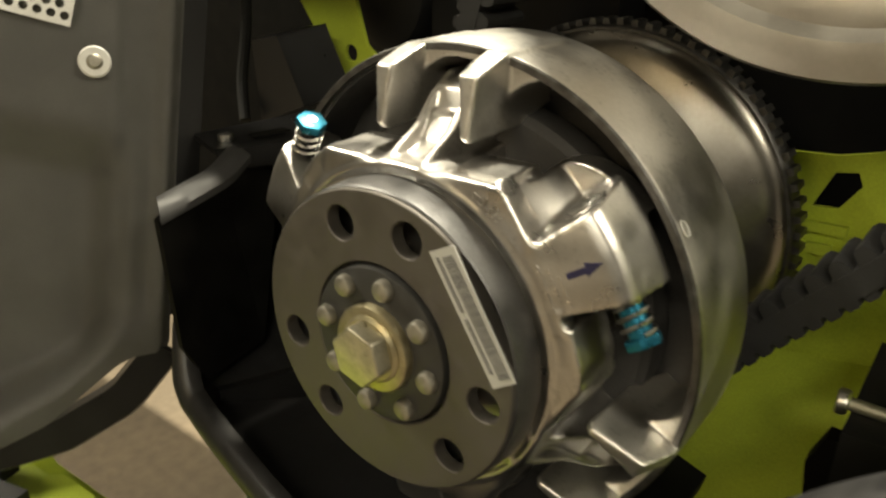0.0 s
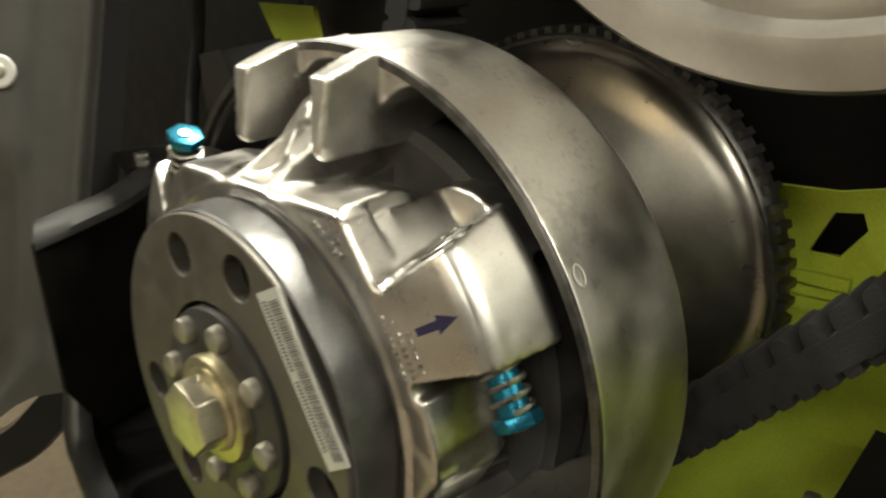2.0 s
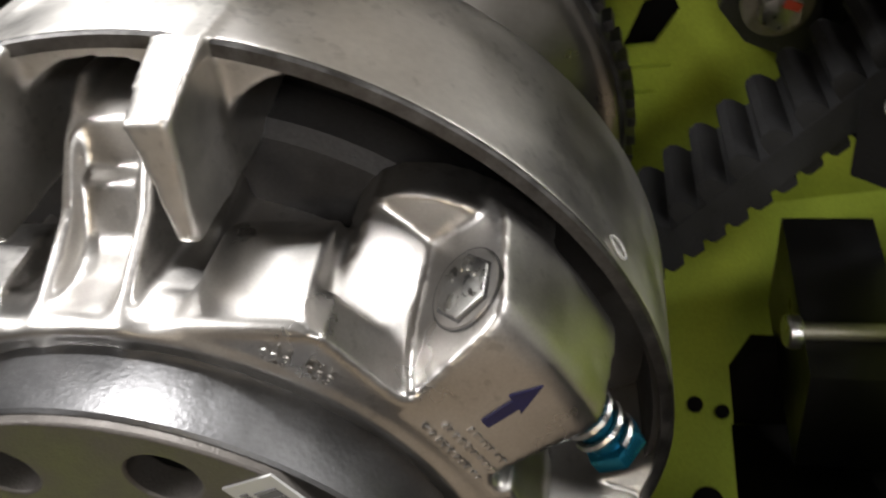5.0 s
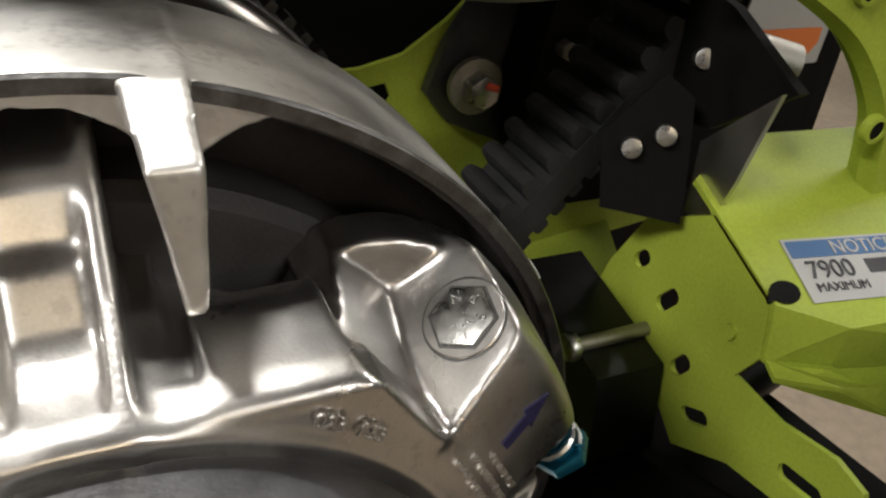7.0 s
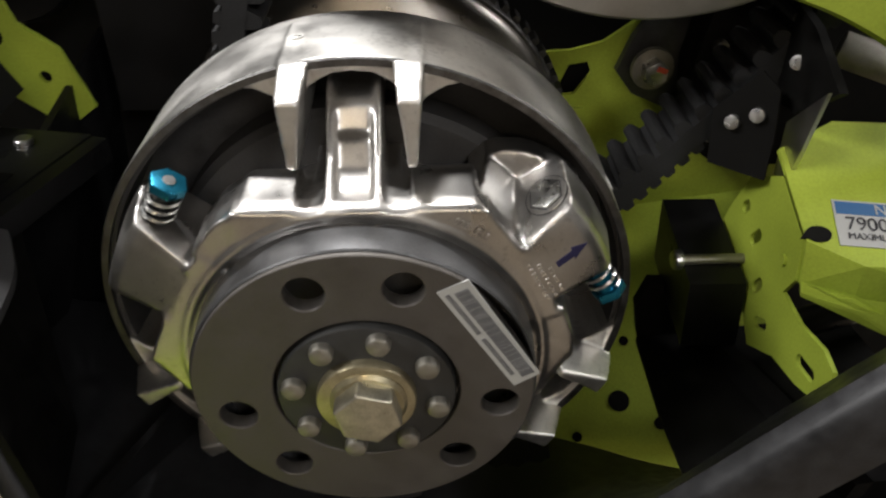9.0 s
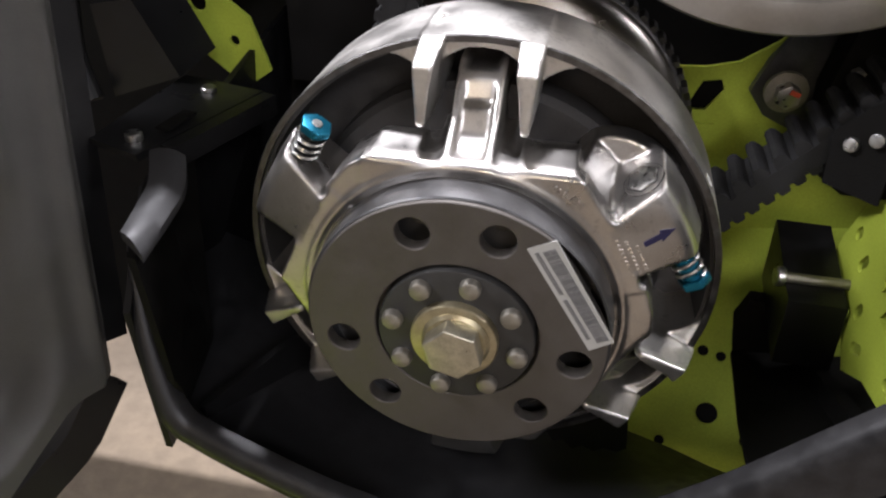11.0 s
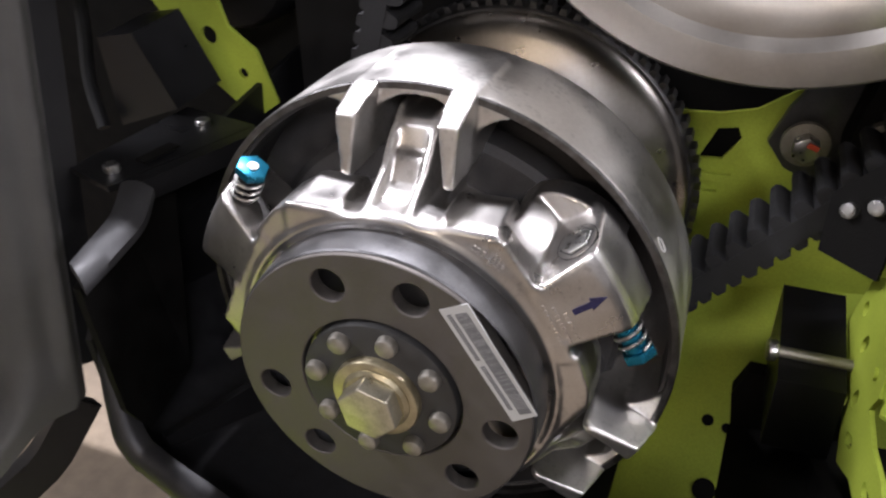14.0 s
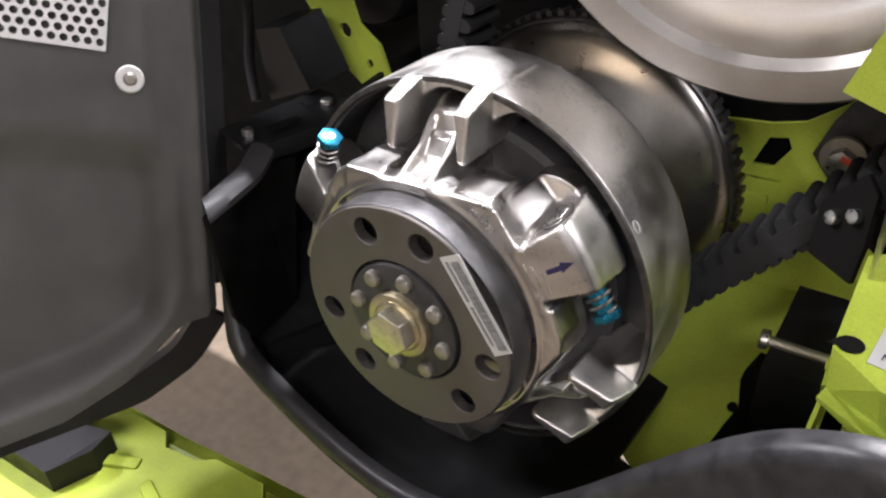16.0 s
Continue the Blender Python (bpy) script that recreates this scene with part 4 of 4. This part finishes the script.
def left_bracket():
    b = thing("latch_bracket", (-0.165, 0.06, 0.47), "black plastic latch bracket with two bright screws", "bracket")
    bm = bmesh.new()
    lo = spline([(-0.1375, -0.0035, 0.4745), (-0.1372, 0.020, 0.4795), (-0.1385, 0.041, 0.4840), (-0.148, 0.062, 0.4890)], 5)
    hi = spline([(-0.1505, 0.0035, 0.4805), (-0.1530, 0.022, 0.4832), (-0.1560, 0.039, 0.4858), (-0.166, 0.060, 0.4905)], 5)
    rows = []
    for p, q in zip(lo, hi):
        mid = (p + q) / 2 + Vector((0, 0, 0.0028))
        edge = [p - Vector((0, 0, 0.004)), p, (p + mid) / 2 + Vector((0, 0, 0.0008)), mid, (q + mid) / 2 + Vector((0, 0, 0.0006)), q, q - Vector((0, 0, 0.004)), mid - Vector((0, 0, 0.006))]
        rows.append([bm.verts.new(v) for v in edge])
    for p, q in zip(rows, rows[1:]):
        for k in range(8):
            bm.faces.new((p[k], p[(k + 1) % 8], q[(k + 1) % 8], q[k]))
    bm.faces.new(rows[0])
    bm.faces.new(rows[-1][::-1])
    part("tongue", bm, BLADE, b, "worn tongue with a bare edge", sharp=50)
    bm = bmesh.new()
    pts = [(-0.1425, -0.002, 0.471), (-0.136, -0.003, 0.40), (-0.140, 0.012, 0.372), (-0.150, 0.06, 0.372), (-0.160, 0.09, 0.47), (-0.160, 0.05, 0.482), (-0.150, 0.02, 0.477)]
    prism(bm, pts, (-0.004, 0, 0))
    part("wall", bm, MATTE, b, smooth=False)
    bm = bmesh.new()
    prism(bm, [(-0.200, 0.062, 0.492), (-0.170, 0.054, 0.490), (-0.144, 0.15, 0.4875), (-0.195, 0.155, 0.490)], (0, 0.001, -0.004))
    bevel(bm, 0.0012, 2)
    part("shelf", bm, SATIN, b)
    bm = bmesh.new()
    prism(bm, [(-0.162, 0.064, 0.492), (-0.154, 0.062, 0.492), (-0.132, 0.14, 0.4905), (-0.140, 0.142, 0.4905)], (0, 0.0, -0.012))
    bevel(bm, 0.002, 2)
    part("shelf_rib", bm, SATIN, b)
    bm = bmesh.new()
    box(bm, pose(-0.168, 0.092, 0.4919, 0, 0, -10), 0.008, 0.024, 0.001)
    part("slot", bm, MATTE, b, "dark slot", smooth=False)
    for c in ((-0.179, 0.069, 0.4945), (-0.172, 0.138, 0.4922)):
        bm = bmesh.new()
        rod(bm, (c[0], c[1], c[2] - 0.006), c, 0.0045, 24)
        bevel(bm, 0.0014, 3)
        part("screw", bm, STEEL, b, "bright pan-head screw")
    d = thing("air_duct", (-0.21, 0.15, 0.49), "black plastic duct behind the latch bracket", "duct")
    bm = bmesh.new()
    prism(bm, [(-0.238, 0.14, 0.533), (-0.212, 0.14, 0.538), (-0.190, 0.14, 0.495), (-0.235, 0.14, 0.478)], (0.004, 0.04, 0.004))
    bevel(bm, 0.004, 3)
    part("duct_mouth", bm, SATIN, d)
    bm = bmesh.new()
    sweep(bm, spline([(-0.262, 0.16, 0.58), (-0.255, 0.15, 0.54), (-0.252, 0.14, 0.505), (-0.24, 0.13, 0.48)], 6), circle(0.004, 10), (0, 1, 0))
    part("cable", bm, RUBBER, d)
    # plain black box added overhead to keep lamp light off the green stay
    ab = thing("stay_shade_box", (-0.23, 0.18, 0.60), "black box added above the green stay to shade it", "intake")
    bm = bmesh.new()
    prism(bm, [(-0.36, 0.11, 0.605), (-0.12, 0.11, 0.605), (-0.12, 0.11, 0.68), (-0.36, 0.11, 0.69)], (0, 0.16, 0))
    bevel(bm, 0.01, 3)
    part("box_shell", bm, BLACK, ab)
    st = thing("green_stay", (-0.19, 0.2, 0.47), "lime green flat stay with a small hole", "stay")
    bm = bmesh.new()
    outer = [(-0.26, 0.56), (-0.2, 0.56), (-0.190, 0.527), (-0.1715, 0.513), (-0.160, 0.479), (-0.178, 0.466), (-0.206, 0.488), (-0.224, 0.511)]
    holed_plate(bm, outer, [ring_pts(-0.183, 0.497, 0.0035, 16), ring_pts(-0.205, 0.520, 0.006, 16)], 0.2, 0.203)
    part("stay_sheet", bm, GREEN, st, smooth=False)
    e = thing("engine_case", (-0.2, 0.25, 0.48), "dark grey cast engine case in the shade", "engine")
    bm = bmesh.new()
    lathe(bm, [(0.0, 0.222), (0.03, 0.222), (0.042, 0.228), (0.046, 0.236), (0.046, 0.272), (0.0, 0.272)], 48, -0.205, 0.56)
    part("end_cover", bm, BLACK, e, "round dark cover")
    bm = bmesh.new()
    prism(bm, [(-0.16, 0.235, 0.46), (-0.02, 0.235, 0.46), (-0.02, 0.235, 0.70), (-0.16, 0.235, 0.70)], (0, 0.036, 0))
    bevel(bm, 0.006, 3)
    part("case_body", bm, BLACK, e)


def side_panel():
    W = Vector((-0.224, 0.0225, 0.5365))
    u = Vector((0.47, 0.88, 0)).normalized()
    nrm = Vector((0.85, -0.456, 0.22)).normalized()
    v = nrm.cross(u).normalized()
    pn = thing("access_door", (-0.2, 0, 0.33), "open black textured plastic access door with mesh vent", "body panel")
    ease = lambda x: (lambda k: k * k * (3 - 2 * k))(min(1.0, max(0.0, x)))  # noqa: E731
    right = lambda b: float(np.interp(b, [-0.22, -0.2, -0.165, -0.05, 0.03, 0.25], [-0.03, -0.008, 0.014, 0.036, 0.052, 0.095]))  # noqa: E731
    low = lambda a: float(np.interp(a, [-0.5, -0.1, -0.052, -0.015, 0.012, 0.03], [-0.235, -0.2155, -0.2125, -0.198, -0.172, -0.165]))  # noqa: E731

    def height(a, b, va):
        """The dished lower half, and the step along the free edge."""
        crease = -0.012 - 0.33 * max(0, a + 0.07) if a > -0.07 else -0.012 + 0.03 * (-0.07 - a)
        e_r, e_b = right(b) - a, b - va
        dish = ease((crease - b) / 0.034) * ease((e_r - 0.022) / 0.03) * ease((e_b - 0.014) / 0.03)
        step = ease((0.016 - abs(e_r - 0.022)) / 0.01) * ease((b + 0.16) / 0.03)
        return -0.022 * dish - 0.004 * step - 0.006 * ease((0.006 - e_r) / 0.006)

    bm = bmesh.new()
    grid = []
    ns, nt = 110, 110
    for i in range(ns + 1):
        s = i / ns
        s = 1 - (1 - s) ** 1.8
        col = []
        for j in range(nt + 1):
            a = -0.45 + s * 0.49
            va = low(min(a, 0.02))
            b = va + (0.22 - va) * (j / nt) ** 1.4
            a = -0.45 + s * (0.45 + right(b))
            col.append(bm.verts.new(W + u * a + v * b + nrm * height(a, b, va)))
        grid.append(col)
    for p, q in zip(grid, grid[1:]):
        for j in range(nt):
            bm.faces.new((p[j], q[j], q[j + 1], p[j + 1]))
    bmesh.ops.solidify(bm, geom=bm.faces[:], thickness=0.003)
    part("door_skin", bm, PANEL, pn, sharp=50)
    bm = bmesh.new()
    line = [W + u * a + v * (low(a) + 0.003) - nrm * 0.005 for a in np.linspace(-0.45, 0.012, 60)]
    sweep(bm, line, [(-0.012, -0.009), (0.008, -0.009), (0.010, 0), (0.008, 0.004), (-0.012, 0.004)], nrm)
    part("lower_seal", bm, SATIN, pn, "black rubber seal along the lower edge")
    bm = bmesh.new()
    line = [W + u * (right(b) + 0.006) + v * b - nrm * 0.012 for b in np.linspace(-0.15, 0.22, 30)]
    sweep(bm, line, [(-0.007, -0.012), (0.005, -0.012), (0.007, 0.004), (-0.007, 0.006)], nrm)
    part("edge_flange", bm, BLACK, pn, "hinge-side flange")
    bm = bmesh.new()
    lathe(bm, [(0.003, -0.0015), (0.0075, -0.0015), (0.0085, -0.0005), (0.0085, 0.001), (0.003, 0.001)], 32, 0, 0)
    m = Matrix((u, -nrm, v)).transposed().to_4x4()
    m.translation = W + nrm * 0.0034
    part("washer", mesh_of("washer", bm, PALE), PALE, pn, "pale fastener washer", m=m)
    bm = bmesh.new()
    lathe(bm, [(0.0, -0.003), (0.0028, -0.003), (0.0042, -0.0018), (0.0044, 0.0), (0.0, 0.0)], 24, 0, 0)
    part("rivet", mesh_of("rivet", bm, DULL), DULL, pn, m=m)
    # mesh vent: a pale sheet with hexagonal rows of holes
    bm = bmesh.new()
    holes = []
    p = 0.0066
    for r in range(12):
        for c in range(22):
            a, b = -0.0125 - c * p - (r % 2) * p / 2, 0.0235 + r * p * 0.866
            holes.append(ring_pts(a, b, p * 0.36, 8))
    tilt = lambda q: (-0.009 + (q[0] + 0.009) * 0.945 + (q[1] - 0.0185) * 0.326, 0.0185 - (q[0] + 0.009) * 0.326 + (q[1] - 0.0185) * 0.945)  # noqa: E731
    sheet = [(-0.009, 0.0185), (-0.17, 0.0185), (-0.17, 0.103), (-0.009, 0.103)]
    holed_plate(bm, [tilt(q) for q in sheet], [[tilt(q) for q in h] for h in holes], -0.001, 0.0)
    part("mesh_vent", mesh_of("mesh_vent", bm, PALE, False), PALE, pn, "pale perforated mesh", m=m)


def nose_plate():
    n = thing("green_nose_shell", (-0.26, -0.05, 0.2), "bright lime green plastic nose shell below the door", "body panel")
    bm = bmesh.new()
    edge = [(-0.46, 0.0), (-0.36, -0.010), (-0.30, -0.018), (-0.22, -0.014), (-0.14, -0.006), (-0.06, 0.0)]
    rows = [[(x, y, 0.25)for x, y in edge], [(x - 0.004, y - 0.014, 0.256) for x, y in edge], [(x - 0.006, y - 0.045, 0.246 + 0.006 * ((i % 2) - 0.5)) for i, (x, y) in enumerate(edge)],
            [(x - 0.02, y - 0.10, 0.238) for x, y in edge], [(x - 0.03, y - 0.22, 0.215) for x, y in edge]]
    vs = [[bm.verts.new(p) for p in r] for r in rows]
    for p, q in zip(vs, vs[1:]):
        for k in range(len(edge) - 1):
            bm.faces.new((p[k], p[k + 1], q[k + 1], q[k]))
    bmesh.ops.solidify(bm, geom=bm.faces[:], thickness=0.004)
    part("shell", bm, GREEN, n, sharp=20)
    bm = bmesh.new()
    plat = [(-0.43, -0.022), (-0.36, -0.034), (-0.335, -0.048), (-0.315, -0.036), (-0.285, -0.036), (-0.272, -0.026), (-0.235, -0.024), (-0.222, -0.034), (-0.19, -0.03), (-0.178, -0.021), (-0.13, -0.018), (-0.12, -0.028), (-0.09, -0.02), (-0.075, -0.1), (-0.11, -0.18), (-0.45, -0.2)]
    prism(bm, [(x, y, 0.264 + 0.13 * y) for x, y in plat], (0, 0.001, -0.008))
    bevel(bm, 0.0025, 2)
    part("raised_panel", bm, GREEN, n, "stepped raised green moulding")
    for x, y, w, a in ((-0.25, -0.065, 0.05, 24), (-0.19, -0.07, 0.04, -18), (-0.15, -0.06, 0.05, 30)):
        bm = bmesh.new()
        box(bm, pose(x, y, 0.2645 + 0.13 * y, 7, 0, a), w, 0.010, 0.006)
        bevel(bm, 0.0025, 2)
        part("moulded_rib", bm, GREEN, n)
    bm = bmesh.new()
    prism(bm, [(-0.335, -0.075, 0.252), (-0.255, -0.055, 0.254), (-0.25, -0.075, 0.254), (-0.265, -0.105, 0.25), (-0.34, -0.11, 0.25)], (0, 0, 0.022))
    bevel(bm, 0.004, 2)
    part("post_foot", bm, BLACK, n, "black foot bolted to the shell")
    bm = bmesh.new()
    prism(bm, [(-0.318, -0.07, 0.268), (-0.285, -0.06, 0.268), (-0.292, -0.035, 0.35), (-0.335, -0.045, 0.35)], (-0.004, 0.014, 0))
    bevel(bm, 0.003, 2)
    part("support_post", bm, BLACK, n, "black post under the door")
    bm = bmesh.new()
    rod(bm, (-0.33, -0.12, 0.0), (-0.32, -0.10, 0.236), 0.014, 16)
    rod(bm, (-0.33, -0.12, 0.0), (-0.33, -0.12, 0.02), 0.05, 24)
    part("ski_leg", bm, BLACK, n, "black ski leg standing on the floor")


tub()
left_bracket()
side_panel()
nose_plate()
